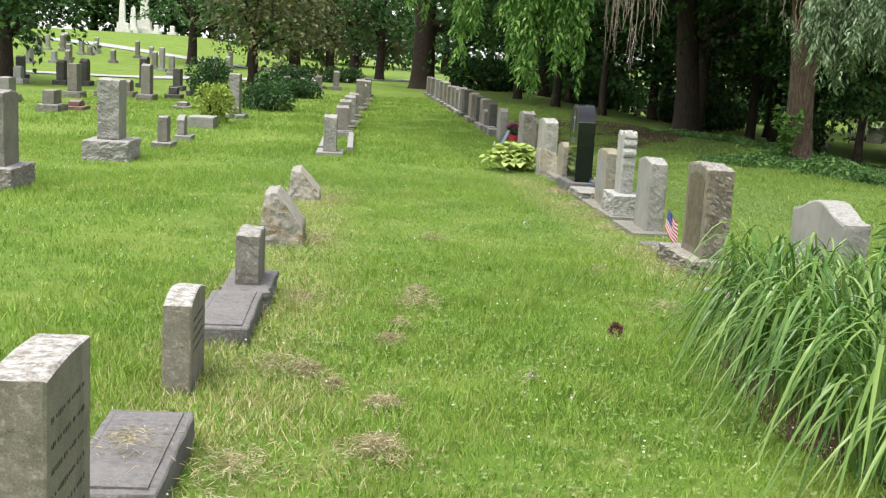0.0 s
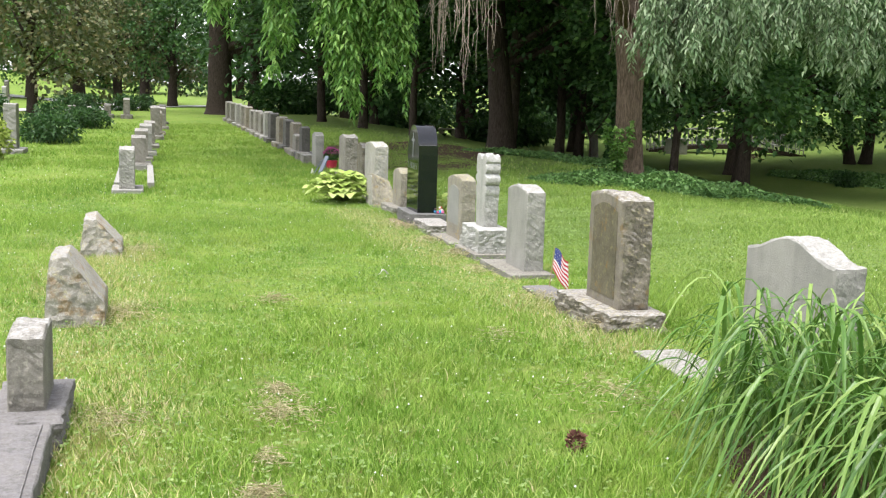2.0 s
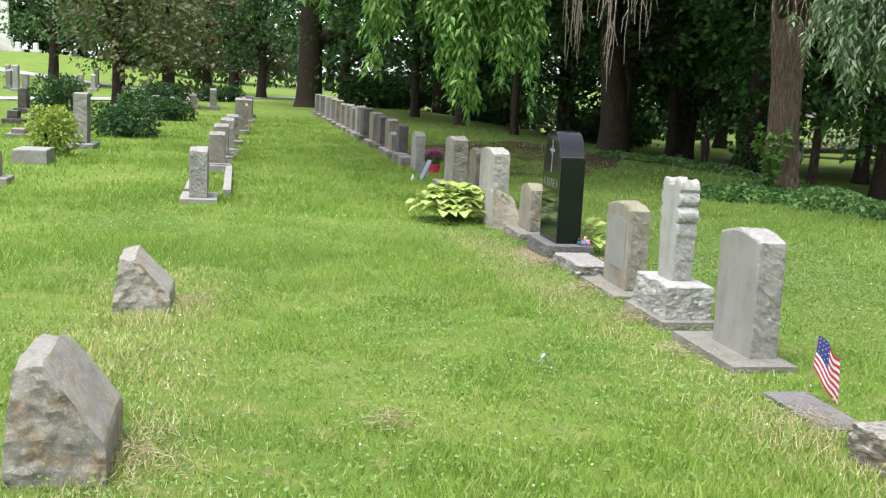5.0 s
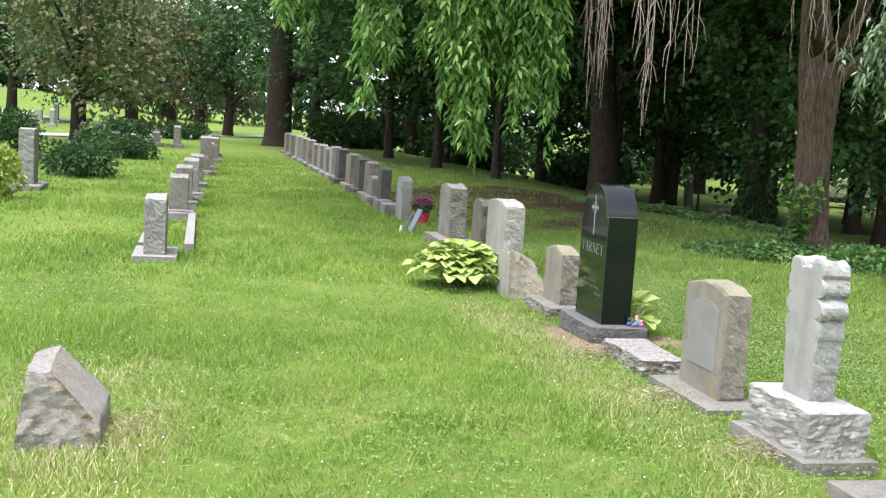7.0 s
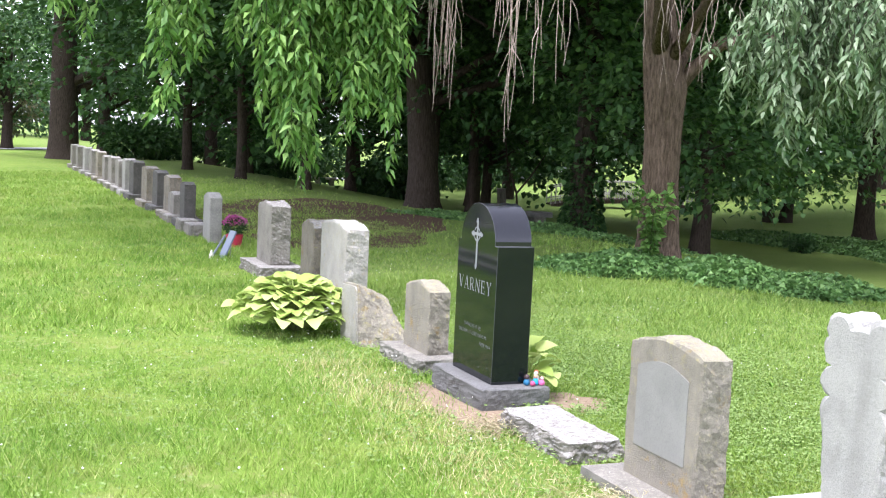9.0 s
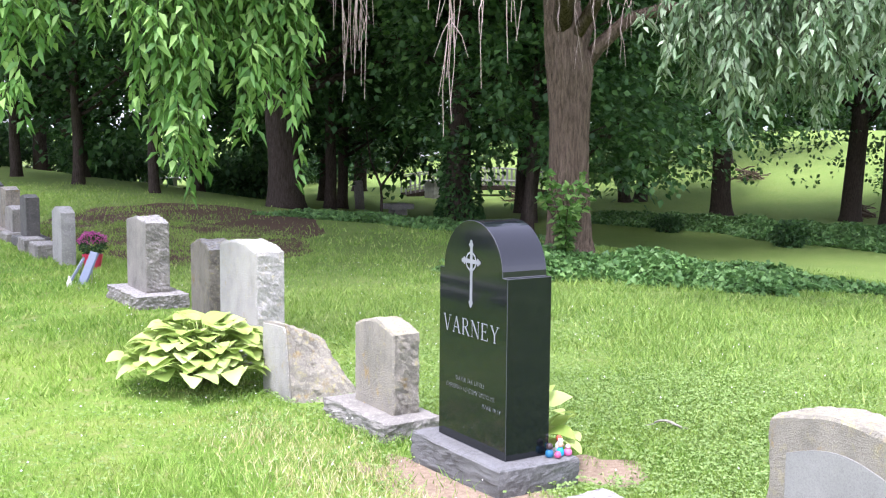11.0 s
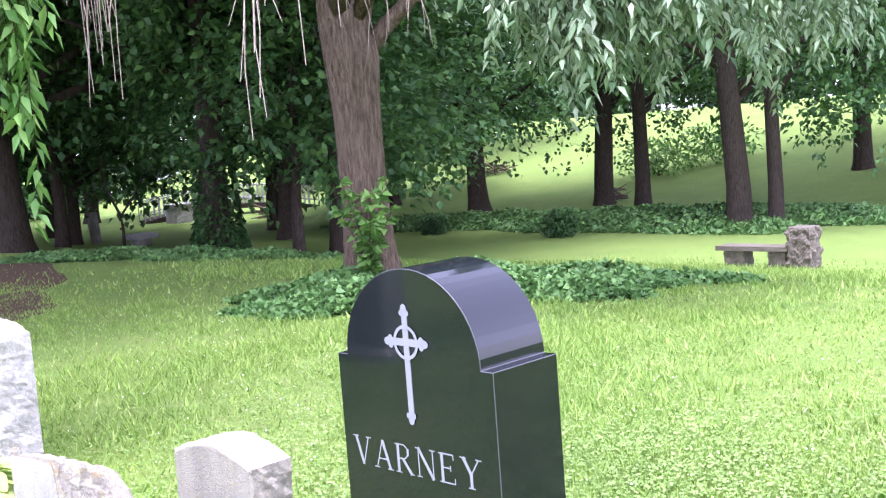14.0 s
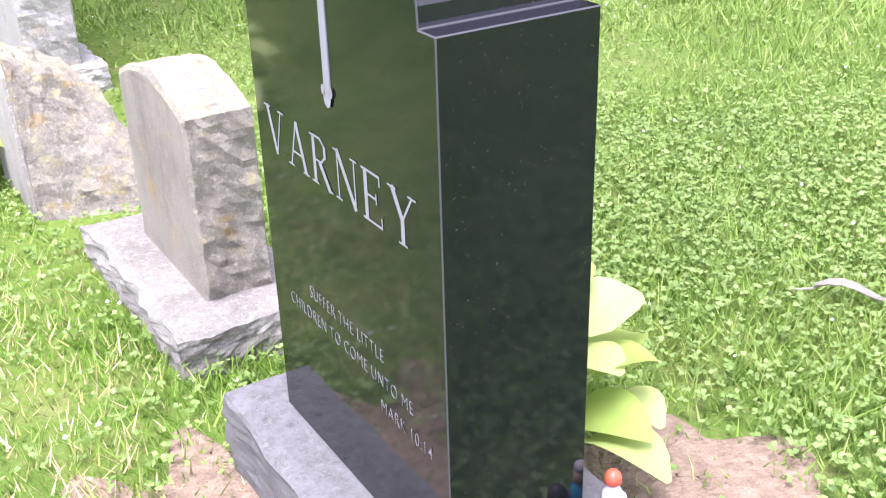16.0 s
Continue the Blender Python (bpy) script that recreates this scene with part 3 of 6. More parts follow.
THICK, THIN, SERIF = 0.125, 0.05, 0.04
GLYPHS = {  # strokes x0, z0, x1, z1, width, and serifs x0, x1, z
    "V": [(0.12, 1, 0.45, 0, THICK), (0.78, 1, 0.45, 0, THIN), (-0.03, 0.98, 0.27, 0.98, SERIF), (0.65, 0.98, 0.92, 0.98, SERIF)],
    "A": [(0.1, 0, 0.45, 1, THIN), (0.45, 1, 0.8, 0, THICK), (0.22, 0.34, 0.68, 0.34, THIN), (-0.02, 0.02, 0.24, 0.02, SERIF), (0.66, 0.02, 0.95, 0.02, SERIF)],
    "R": [(0.18, 0, 0.18, 1, THICK), (0.18, 0.98, 0.5, 0.98, THIN), (0.18, 0.5, 0.5, 0.5, THIN), (0.5, 0.98, 0.66, 0.86, THIN), (0.67, 0.88, 0.67, 0.62, 0.1), (0.66, 0.64, 0.5, 0.5, THIN),
          (0.42, 0.5, 0.82, 0, THICK), (0.04, 0.02, 0.33, 0.02, SERIF), (0.04, 0.98, 0.2, 0.98, SERIF), (0.74, 0.02, 0.95, 0.02, SERIF)],
    "N": [(0.14, 0, 0.14, 1, THIN), (0.14, 1, 0.82, 0, THICK), (0.82, 0, 0.82, 1, THIN), (0.02, 0.02, 0.27, 0.02, SERIF), (0.0, 0.98, 0.2, 0.98, SERIF), (0.69, 0.98, 0.95, 0.98, SERIF)],
    "E": [(0.2, 0, 0.2, 1, THICK), (0.06, 0.975, 0.74, 0.975, THIN), (0.2, 0.52, 0.6, 0.52, THIN), (0.06, 0.025, 0.78, 0.025, THIN), (0.73, 1.0, 0.73, 0.8, SERIF), (0.59, 0.62, 0.59, 0.42, SERIF), (0.77, 0.0, 0.77, 0.22, SERIF)],
    "Y": [(0.12, 1, 0.46, 0.46, THICK), (0.82, 1, 0.46, 0.46, THIN), (0.46, 0, 0.46, 0.5, THICK), (-0.02, 0.98, 0.27, 0.98, SERIF), (0.68, 0.98, 0.95, 0.98, SERIF), (0.31, 0.02, 0.61, 0.02, SERIF)],
}


def carved(text, y, z, cap, advance, parent):
    """Serif capitals etched on the face, one part a letter."""
    for i, ch in enumerate(text):
        bm = bmesh.new()
        for j, (x0, z0, x1, z1, w) in enumerate(GLYPHS[ch]):
            a, b = Vector((x0 * advance * 0.95, z0 * cap)), Vector((x1 * advance * 0.95, z1 * cap))
            d = (b - a).normalized()
            n = Vector((-d.y, d.x)) * w * cap * 0.5
            q = [bm.verts.new((-0.1256 - 0.00012 * j, y - i * advance - p.x, z + p.y)) for p in (a + n, b + n, b - n, a - n)]
            bm.faces.new(q)
        part("letter", bm, ETCH, parent)


carved("VARNEY", 0.272, 0.338 - g0, 0.086, 0.0885, vb)
lettering("inscription", "SUFFER THE LITTLE", 0.012, 0.09 - g0, 0.037, vb, 0.78, label="etched verse line")
lettering("inscription", "CHILDREN TO COME UNTO ME", 0.012, 0.04 - g0, 0.037, vb, 0.78, label="etched verse line")
lettering("inscription", "MARK 10:14", -0.27, -0.012 - g0, 0.037, vb, 0.78, align='RIGHT', label="etched verse reference")


def cross():
    """A ringed cross with flared ends, etched on the face."""
    bm = bmesh.new()
    x0, x1, yc, zc = -0.1272, -0.125, 0.008, 0.725 - g0
    box(bm, x0, x1, yc - 0.0105, yc + 0.0105, 0.505 - g0, 0.815 - g0)
    box(bm, x0 - 0.0004, x1, yc - 0.066, yc + 0.066, zc - 0.0105, zc + 0.0105)
    for dy, dz, ey, ez in ((0, 0.088, 0, 1), (0, -0.215, 0, -1), (0.066, 0, 1, 0), (-0.066, 0, -1, 0)):
        for off, along, r in ((0, 0.008, 0.0125), (-0.0125, -0.004, 0.0075), (0.0125, -0.004, 0.0075)):
            cy, cz = yc + dy + ey * along + ez * off, zc + dz + ez * along + ey * off
            vs = [bm.verts.new((x0 - 0.0008, cy + r * math.cos(a) * (1.0 if ez else 1.2), cz + r * math.sin(a) * (1.2 if ez else 1.0))) for a in [math.pi * q / 4 for q in range(8)]]
            bm.faces.new(vs)
    n = 28
    rings = [[bm.verts.new((x0 - 0.0012, yc + r * math.cos(2 * math.pi * k / n), zc + r * math.sin(2 * math.pi * k / n))) for k in range(n)] for r in (0.04, 0.05)]
    for k in range(n):
        bm.faces.new((rings[0][k], rings[1][k], rings[1][(k + 1) % n], rings[0][(k + 1) % n]))
    return part("engraved_cross", bm, ETCH, vb, "etched silver-grey ringed cross")


cross()

grave(3.4, 3.58, 17.48, 17.97, 0.25, "small lichened granite headstone on a rough granite base", LICHEN, 0.19, "arc",
      (3.28, 3.65, 17.35, 18.12, 0.13), rough=0.014, seed=8, group=ROW_R, base_mat=SLAB)
g7 = gz(3.4, 18.7)
t = thing("slant_marker", (3.4, 18.7, g7), "slanting rough granite marker with orange lichen", "gravestone", ROW_R)
bm = hewn_box(0, 1, 0, 1, -0.12, 1, 0.0, 9, 0.045)
for v in bm.verts:
    u, w, k = v.co.x, v.co.y, v.co.z
    back = 0.26 - 0.2 * max(k, 0)
    front = -0.18
    near = -0.17 - 0.2 * u * (1 - max(k, 0)) + 0.1 * max(k, 0)
    far = 0.33
    n = noise.noise_vector(Vector((u * 3 + 5, w * 3, k * 3))) * 0.02 + noise.noise_vector(Vector((u * 9, w * 9 + 4, k * 9))) * 0.014
    rough_here = 0.15 if u < 0.02 else 1.0
    v.co = Vector((front + (back - front) * u, near + (far - near) * w, k * (0.07 - g7 - 0.1 * u + 0.03 * (1 - w)))) + n * rough_here
st = part("stone", bm, LICHEN, t)
H7 = 0.07 - g7
bm = bmesh.new()
plate = [bm.verts.new((-0.192, y, z)) for y, z in ((-0.15, -0.04), (0.315, -0.04), (0.31, H7 - 0.015), (0.1, H7), (-0.045, H7 + 0.005), (-0.075, H7 - 0.03))]
bm.faces.new(plate)
ret = bmesh.ops.extrude_face_region(bm, geom=list(bm.faces))
bmesh.ops.translate(bm, verts=[v for v in ret["geom"] if isinstance(v, bmesh.types.BMVert)], vec=(0.02, 0, 0))
bmesh.ops.recalc_face_normals(bm, faces=bm.faces)
part("dressed_face", bm, BLEACHED, st, "pale smooth dressed face")
grave(3.5, 3.74, 19.87, 20.68, 0.5, "light granite headstone with lichen and gabled top", BLEACHED, 0.44, "arc",
      (3.38, 3.82, 19.8, 20.75, 0.12), rough=0.014, seed=10, group=ROW_R)
grave(3.5, 3.75, 20.95, 21.43, 0.43, "narrow brown-grey granite headstone with rounded top", BROWN, 0.36, "arc", rough=0.012, seed=11, group=ROW_R)
grave(3.6, 3.86, 23.2, 23.9, 0.47, "grey granite headstone with carved emblem on a broad base", GREY, 0.42, "arc",
      (3.45, 3.98, 23.0, 24.1, 0.14), rough=0.018, seed=12, group=ROW_R)
grave(3.65, 3.85, 27.4, 27.95, 0.33, "slim grey granite headstone with rounded shoulders", PALE, 0.26, "arc", rough=0.01, seed=13, group=ROW_R)
for k, (y, h, wd, mt, w) in enumerate([(30.2, 0.36, 0.5, DARK, 0.3), (31.4, 0.1, 0.7, GREY, 0.4), (32.0, 0.4, 0.7, BROWN, 0.35), (33.6, 0.42, 0.7, DARK, 0.35), (35.2, 0.45, 0.9, BROWN, 0.4),
                                      (37.6, 0.5, 0.8, DARK, 0.4), (39.3, 0.5, 0.6, PALE, 0.4), (40.8, 0.42, 0.8, GREY, 0.4), (42.6, 0.45, 0.8, GREY, 0.4),
                                      (44.5, 0.42, 0.7, GREY, 0.4), (46.6, 0.5, 0.7, BROWN, 0.4), (48.8, 0.5, 0.8, GREY, 0.4), (51.5, 0.52, 0.8, PALE, 0.4), (54.6, 0.5, 0.9, GREY, 0.4), (57.5, 0.5, 0.9, GREY, 0.4)]):
    grave(3.72, 3.72 + w * 0.7, y, y + wd, h, {DARK: "dark granite headstone on a low base under trees", BROWN: "brown weathered granite headstone on a low base",
          PALE: "pale granite headstone standing in the shaded row", GREY: "grey granite headstone on a low base in the row"}[mt], mt, h - 0.04, "arc" if k % 2 else "serp",
          (3.6, 3.85 + w * 0.7, y - 0.15, y + wd + 0.15, 0.15), rough=0.012, seed=20 + k, group=ROW_R)
for y0, y1 in ((28.2, 28.8), (29.2, 29.7)):
    t = thing("grave_marker", (3.65, (y0 + y1) / 2, gz(3.65, y0)), "low grey granite block marker in the grass", "gravestone", ROW_R)
    part("block", hewn_box(-0.15, 0.15, (y0 - y1) / 2, (y1 - y0) / 2, -0.05, 0.22, 0.012, int(y0)), GREY, t)


def slab(name, x0, x1, y0, y1, h, mat, label, seed=0, group="", category="grave slab", raised=False):
    cx, cy = (x0 + x1) / 2, (y0 + y1) / 2
    FOOT.append((x0, x1, y0, y1))
    t = thing(name, (cx, cy, gz(cx, cy)), label, category, group)
    part("slab", hewn_box(x0 - cx, x1 - cx, y0 - cy, y1 - cy, -0.06, h, 0.006, seed, 0.06, 0.003), mat, t)
    if raised:
        part("face", hewn_box(x0 - cx + 0.035, x1 - cx - 0.035, y0 - cy + 0.04, y1 - cy - 0.04, h - 0.01, h + 0.009, 0.002, seed + 1, 0.06, 0.003), mat, t, "slightly raised weathered face")
    return t


slab("ground_slab", 2.78, 3.12, 7.55, 8.22, 0.03, GREY, "flat pale concrete slab sunk in the grass", 31)
slab("ground_slab", 2.95, 3.2, 10.15, 10.8, 0.03, SLATE, "flat grey stone slab sunk in the grass", 32)

# ---- left-hand row of graves ----
grave(-0.86, -0.71, 2.58, 3.02, 0.69, "grey granite headstone with white lichened top and incised face", CAPPED, 0.68, "arc", rough=0.004, seed=40, group=ROW_L, marks=(1, 2.62, 2.97, 0.2, 0.6, 6))
slab("ledger_slab", -0.93, -0.6, 3.45, 4.3, 0.13, SLATE, "dark grey ledger stone strewn with dry grass clippings", 41, ROW_L, raised=True)
grave(-0.84, -0.71, 4.95, 5.42, 0.35, "narrow grey granite headstone with a low arched top", CAPPED, 0.31, "arc", rough=0.004, seed=42, group=ROW_L, marks=(1, 5.02, 5.35, 0.05, 0.25, 4))
slab("ledger_slab", -0.85, -0.54, 5.9, 6.85, 0.13, SLATE, "dark grey sunken ledger stone beside a headstone", 43, ROW_L, raised=True)
grave(-0.74, -0.58, 7.08, 7.5, 0.3, "grey granite headstone with rough pitched side on a stepped base", GREY, 0.28, "arc",
      (-0.81, -0.51, 6.92, 7.62, 0.13), rough=0.012, seed=44, group=ROW_L, base_mat=SLATE)


def boulder(x0, x1, y0, y1, top, label, seed):
    """A field stone with a dressed face that slants back."""
    g = gz((x0 + x1) / 2, (y0 + y1) / 2)
    t = thing("field_stone_marker", ((x0 + x1) / 2, (y0 + y1) / 2, g), label, "gravestone", ROW_L)
    bm = hewn_box(-0.5, 0.5, -0.5, 0.5, -0.1, 1, 0.0, seed, 0.06)
    w, d, h = x1 - x0, y1 - y0, top - g
    for v in bm.verts:
        x, y, z = v.co
        k = max(z, 0)
        dressed = x > 0.45
        right = 0.5 - 0.62 * max(0, k - 0.34) / 0.66
        left = -0.5 + 0.1 * k * k
        x = left + (right - left) * (x + 0.5)
        y = y * (1 - 0.1 * k ** 3) + 0.03 * k
        z = z - 0.8 * k * abs(y) ** 3 - 0.1 * k * k * max(0, 0.1 - x)
        q = Vector((x * 2.2 + seed, y * 2.2, z * 2.2))
        n = noise.noise_vector(q) * 0.04 + noise.noise_vector(q * 3.1) * 0.03 + noise.noise_vector(Vector((x * 6, y * 6, z * 19 + seed))) * 0.012
        n *= 0.35 if dressed else 1.0
        v.co = Vector(((x + n.x) * w, (y + n.y) * d, (z + n.z * (0.4 + 0.6 * k)) * h))
    part("stone", bm, OCHRE, t)
    return t


boulder(-0.8, -0.42, 9.62, 10.3, 0.27, "rough field stone grave marker with slanted dressed face", 50)
boulder(-0.77, -0.38, 13.1, 13.7, 0.1, "rough ochre-stained field stone grave marker with slanted face", 53)
grave(-0.58, -0.33, 20.85, 21.5, 0.3, "pale granite headstone with rough side and kerbed plot behind", PALE, 0.27, "arc",
      (-0.7, -0.2, 20.7, 21.7, 0.07), rough=0.018, seed=54, group=ROW_L)
t = thing("grave_kerb", (-0.35, 23.9, gz(-0.35, 23.9)), "low pale stone kerb round a grave plot", "grave kerb")
for y0, y1, x0, x1 in ((-2.1, 2.1, 0.22, 0.34), (-2.1, 2.1, -0.34, -0.22), (1.98, 2.1, -0.21, 0.21)):
    part("kerb_stone", box(bmesh.new(), x0, x1, y0, y1, -0.06, 0.1, 0.01), PALE, t)
for k, (x, y, top, wd, mt) in enumerate([(-0.45, 26.3, 0.24, 0.5, GREY), (-0.4, 28.2, 0.3, 0.7, GREY), (-0.3, 30.5, 0.33, 0.6, PALE), (-0.2, 33.5, 0.3, 0.6, GREY),
                                         (0.0, 38.6, 0.6, 0.7, GREY), (0.1, 41.5, 0.35, 0.8, BROWN), (0.3, 46, 0.4, 0.8, GREY), (0.4, 51, 0.4, 0.8, DARK)]):
    grave(x, x + 0.3, y, y + wd, top, {GREY: "grey granite headstone on a low base by the lane", PALE: "pale granite headstone on a low base by the lane", BROWN: "brown granite headstone on a low base", DARK: "dark granite headstone on a low base"}[mt],
          mt, top - 0.05, "arc" if k % 2 else "serp", (x - 0.1, x + 0.4, y - 0.12, y + wd + 0.12, 0.13), rough=0.015, seed=60 + k, group=ROW_L)

# ---- graves across the field ----
FIELD = "graves across the left field"
grave(-4.35, -4.05, 13.05, 13.6, 0.83, "grey weathered granite headstone on a heavy base", GREY, 0.8, "arc", (-4.5, -3.93, 12.85, 13.8, 0.28), rough=0.015, seed=80, group=FIELD)
grave(-4.1, -3.75, 17.85, 18.4, 0.86, "tall light granite headstone on a massive hewn base", PALE, 0.84, "arc", (-4.26, -3.58, 17.6, 18.6, 0.33), rough=0.02, seed=81, group=FIELD)
grave(-3.6, -3.42, 20.4, 20.75, 0.15, "small grey granite headstone on a low base", GREY, 0.13, "arc", (-3.68, -3.34, 20.25, 20.9, 0.13), rough=0.012, seed=82, group=FIELD)
grave(-3.6, -3.45, 22.6, 23.0, 0.05, "small pale granite headstone with rounded top", PALE, -0.05, "arc", (-3.65, -3.3, 22.5, 23.1, 0.1), rough=0.01, seed=83, group=FIELD)
slab("grave_marker", -3.95, -3.35, 26.3, 27.2, 0.26, PALE, "low pale granite block marker in grass", 84, FIELD, "gravestone")
grave(-3.5, -3.2, 30.7, 31.3, 0.75, "tall light granite headstone on a low base", PALE, 0.73, "arc", (-3.6, -3.05, 30.5, 31.6, 0.12), rough=0.015, seed=85, group=FIELD)
rng = random.Random(5)
SPOTS = [(-8.1, 29.2, 0.55, GREY), (-7.8, 30.6, 0.25, RED), (-7.0, 31.0, 0.28, RED), (-10.3, 32.7, 0.7, PALE), (-9.4, 36.8, 1.1, GREY), (-8.8, 38.5, 0.6, GREY), (-8.1, 38.8, 0.6, BROWN),
         (-7.2, 37.6, 1.2, GREY), (-6.6, 39.5, 0.4, DARK), (-6.3, 42.5, 0.7, DARK), (-5.8, 42.0, 0.4, GREY), (-9.2, 47.7, 1.3, DARK), (-12.2, 46, 1.0, DARK), (-11.4, 46.5, 1.1, DARK),
         (-13.6, 45, 0.7, WHITE), (-7.6, 46.5, 0.9, DARK), (-6.0, 48.0, 0.8, DARK), (-15.0, 50, 1.0, DARK), (-2.4, 47.0, 0.8, GREY), (-1.2, 57.6, 1.0, GREY), (-2.1, 58, 0.7, GREY), (-3.4, 52, 0.7, GREY), (-5.4, 33.8, 0.2, GREY)]
for k in range(46):
    SPOTS.append((rng.uniform(-34, -9), rng.uniform(64, 104), rng.uniform(0.7, 1.6), rng.choice([GREY, PALE, WHITE, PALE, GREY])))
for k, (x, y, h, mt) in enumerate(SPOTS):
    g = gz(x, y)
    w = rng.uniform(0.45, 0.75)
    grave(x, x + 0.3, y, y + w, g + h, {GREY: "grey granite headstone on the lawn", PALE: "pale granite headstone on the lawn", WHITE: "white marble headstone on the lawn",
          DARK: "dark granite headstone on a low base", BROWN: "brown granite headstone on the lawn", RED: "low reddish granite block marker"}[mt],
          mt, g + h * rng.uniform(0.86, 1.0), rng.choice(["arc", "serp"]), (x - 0.12, x + 0.42, y - 0.15, y + w + 0.15, min(0.2, h * 0.4)), rough=0.012, seed=100 + k, group=FIELD)


def obelisk(x, y, h, r):
    g = gz(x, y)
    t = thing("obelisk_monument", (x, y, g), "tall white marble obelisk on a stepped pedestal", "monument", "obelisks on the hill")
    part("pedestal", box(box(bmesh.new(), -r * 2, r * 2, -r * 2, r * 2, -0.2, h * 0.08), -r * 1.5, r * 1.5, -r * 1.5, r * 1.5, h * 0.08, h * 0.22), CHALK, t)
    bm = bmesh.new()
    rings = [[bm.verts.new((sx * q, sy * q, z)) for sx, sy in ((-1, -1), (1, -1), (1, 1), (-1, 1))] for q, z in ((r, h * 0.22), (r * 0.62, h * 0.93), (0.02, h))]
    for a, b in zip(rings, rings[1:]):
        for k in range(4):
            bm.faces.new((a[k], a[(k + 1) % 4], b[(k + 1) % 4], b[k]))
    part("shaft", bm, CHALK, t)


obelisk(-31.2, 150, 5.6, 0.4)
obelisk(-29.4, 148, 3.4, 0.38)
obelisk(-28.3, 150, 7.5, 0.55)
for x, y in ((-29.5, 143), (-26, 144), (-24.5, 147)):
    grave(x, x + 0.5, y, y + 1.0, gz(x, y) + 1.1, "white marble monument on the hill", CHALK, gz(x, y) + 1.0, "arc", (x - 0.3, x + 0.8, y - 0.3, y + 1.3, 0.3), rough=0.01, seed=int(-x), group=FIELD)


# ---- trees ----
def crown_points(n, blobs, rng, shell=0.55):
    """Points spread in the outer part of several lumps (x, y, z, rx, rz)."""
    w = np.array([b[3] ** 2 * b[4] for b in blobs])
    k = rng.choice(len(blobs), n, p=w / w.sum())
    b = np.array(blobs)[k]
    d = rng.normal(size=(n, 3))
    d /= np.linalg.norm(d, axis=1, keepdims=True)
    r = rng.uniform(shell, 1.0, n) ** 0.6 * rng.uniform(0.85, 1.12, n)
    return b[:, :3] + d * r[:, None] * np.stack([b[:, 3], b[:, 3], b[:, 4]], 1), d


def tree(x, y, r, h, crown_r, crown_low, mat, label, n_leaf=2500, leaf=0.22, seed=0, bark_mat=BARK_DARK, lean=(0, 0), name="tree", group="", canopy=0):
    rng = np.random.default_rng(seed)
    t = thing(name, (x, y, gz(x, y)), label, "tree", group)
    bm = bmesh.new()
    zs = [-0.15, 0.0, 0.2, 0.5, 1.2, h * 0.3, h * 0.5, h * 0.75]
    rs = [r * 1.4, r * 1.3, r * 1.14, r * 1.04, r * 0.95, r * 0.75, r * 0.5, r * 0.15]
    pts = [(lean[0] * z + 0.04 * h * 0.1 * math.sin(z + seed), lean[1] * z + 0.05 * math.cos(z * 0.8 + seed), z) for z in zs]
    tube(bm, pts, rs, 14, seed, 0.14)
    part("trunk", bm, bark_mat, t, smooth_faces=True)
    blobs = []
    m = 9
    for k in range(m):
        a = 2 * math.pi * (k / m) + rng.uniform(-0.4, 0.4)
        zz = crown_low + (h - crown_low) * (0.15 + 0.7 * ((k * 0.382) % 1))
        rr = crown_r * rng.uniform(0.35, 0.7)
        bx, by = lean[0] * zz + rr * math.cos(a), lean[1] * zz + rr * math.sin(a)
        blobs.append((bx, by, zz, crown_r * rng.uniform(0.38, 0.58), (h - crown_low) * rng.uniform(0.16, 0.26)))
        z0 = min(zz * 0.6, h * 0.6)
        bm = tube(bmesh.new(), [(lean[0] * z0, lean[1] * z0, z0), (bx * 0.5, by * 0.5, (z0 + zz) / 2 + 0.1), (bx, by, zz)], [r * 0.35, r * 0.22, r * 0.06], 6)
        part("limb", bm, bark_mat, t, smooth_faces=True)
    blobs.append((lean[0] * h, lean[1] * h, h * 0.85, crown_r * 0.55, (h - crown_low) * 0.22))
    per = 16
    p, d = crown_points(n_leaf // per, blobs, rng, 0.3)
    out = d * [1, 1, 0.15] + rng.normal(size=d.shape) * 0.35
    out /= np.linalg.norm(out, axis=1, keepdims=True)
    reach = rng.uniform(0, 1, (len(p), per, 1))
    fan = rng.normal(size=(len(p), per, 3)) * [0.16, 0.16, 0.06]
    size = leaf * 4.6
    c = p[:, None] + out[:, None] * reach * size + fan * size * 1.3 - np.array([0, 0, 0.32]) * size * reach ** 2
    dd = out[:, None] * 0.8 + rng.normal(size=c.shape) * [0.7, 0.7, 0.25] + [0, 0, -0.3]
    v, f = leaves(c.reshape(-1, 3), dd.reshape(-1, 3), leaf, leaf * 0.8, 0.12, rng, 0.12)
    np_part("crown", v, f, mat, t)
    # Broad leaves added high in the crown to deepen the shade below.
    if canopy and h > 10:
        q, d = crown_points(canopy, [(b[0], b[1], max(b[2], crown_low + 0.55 * (h - crown_low)), b[3] * 1.1, b[4]) for b in blobs], rng, 0.1)
        v, f = leaves(q, d * [1, 1, 0.2] + rng.normal(size=d.shape) * 0.4, 0.62, 0.44, 0.1, rng, 0.1)
        np_part("upper_crown", v, f, mat, t)
    return t


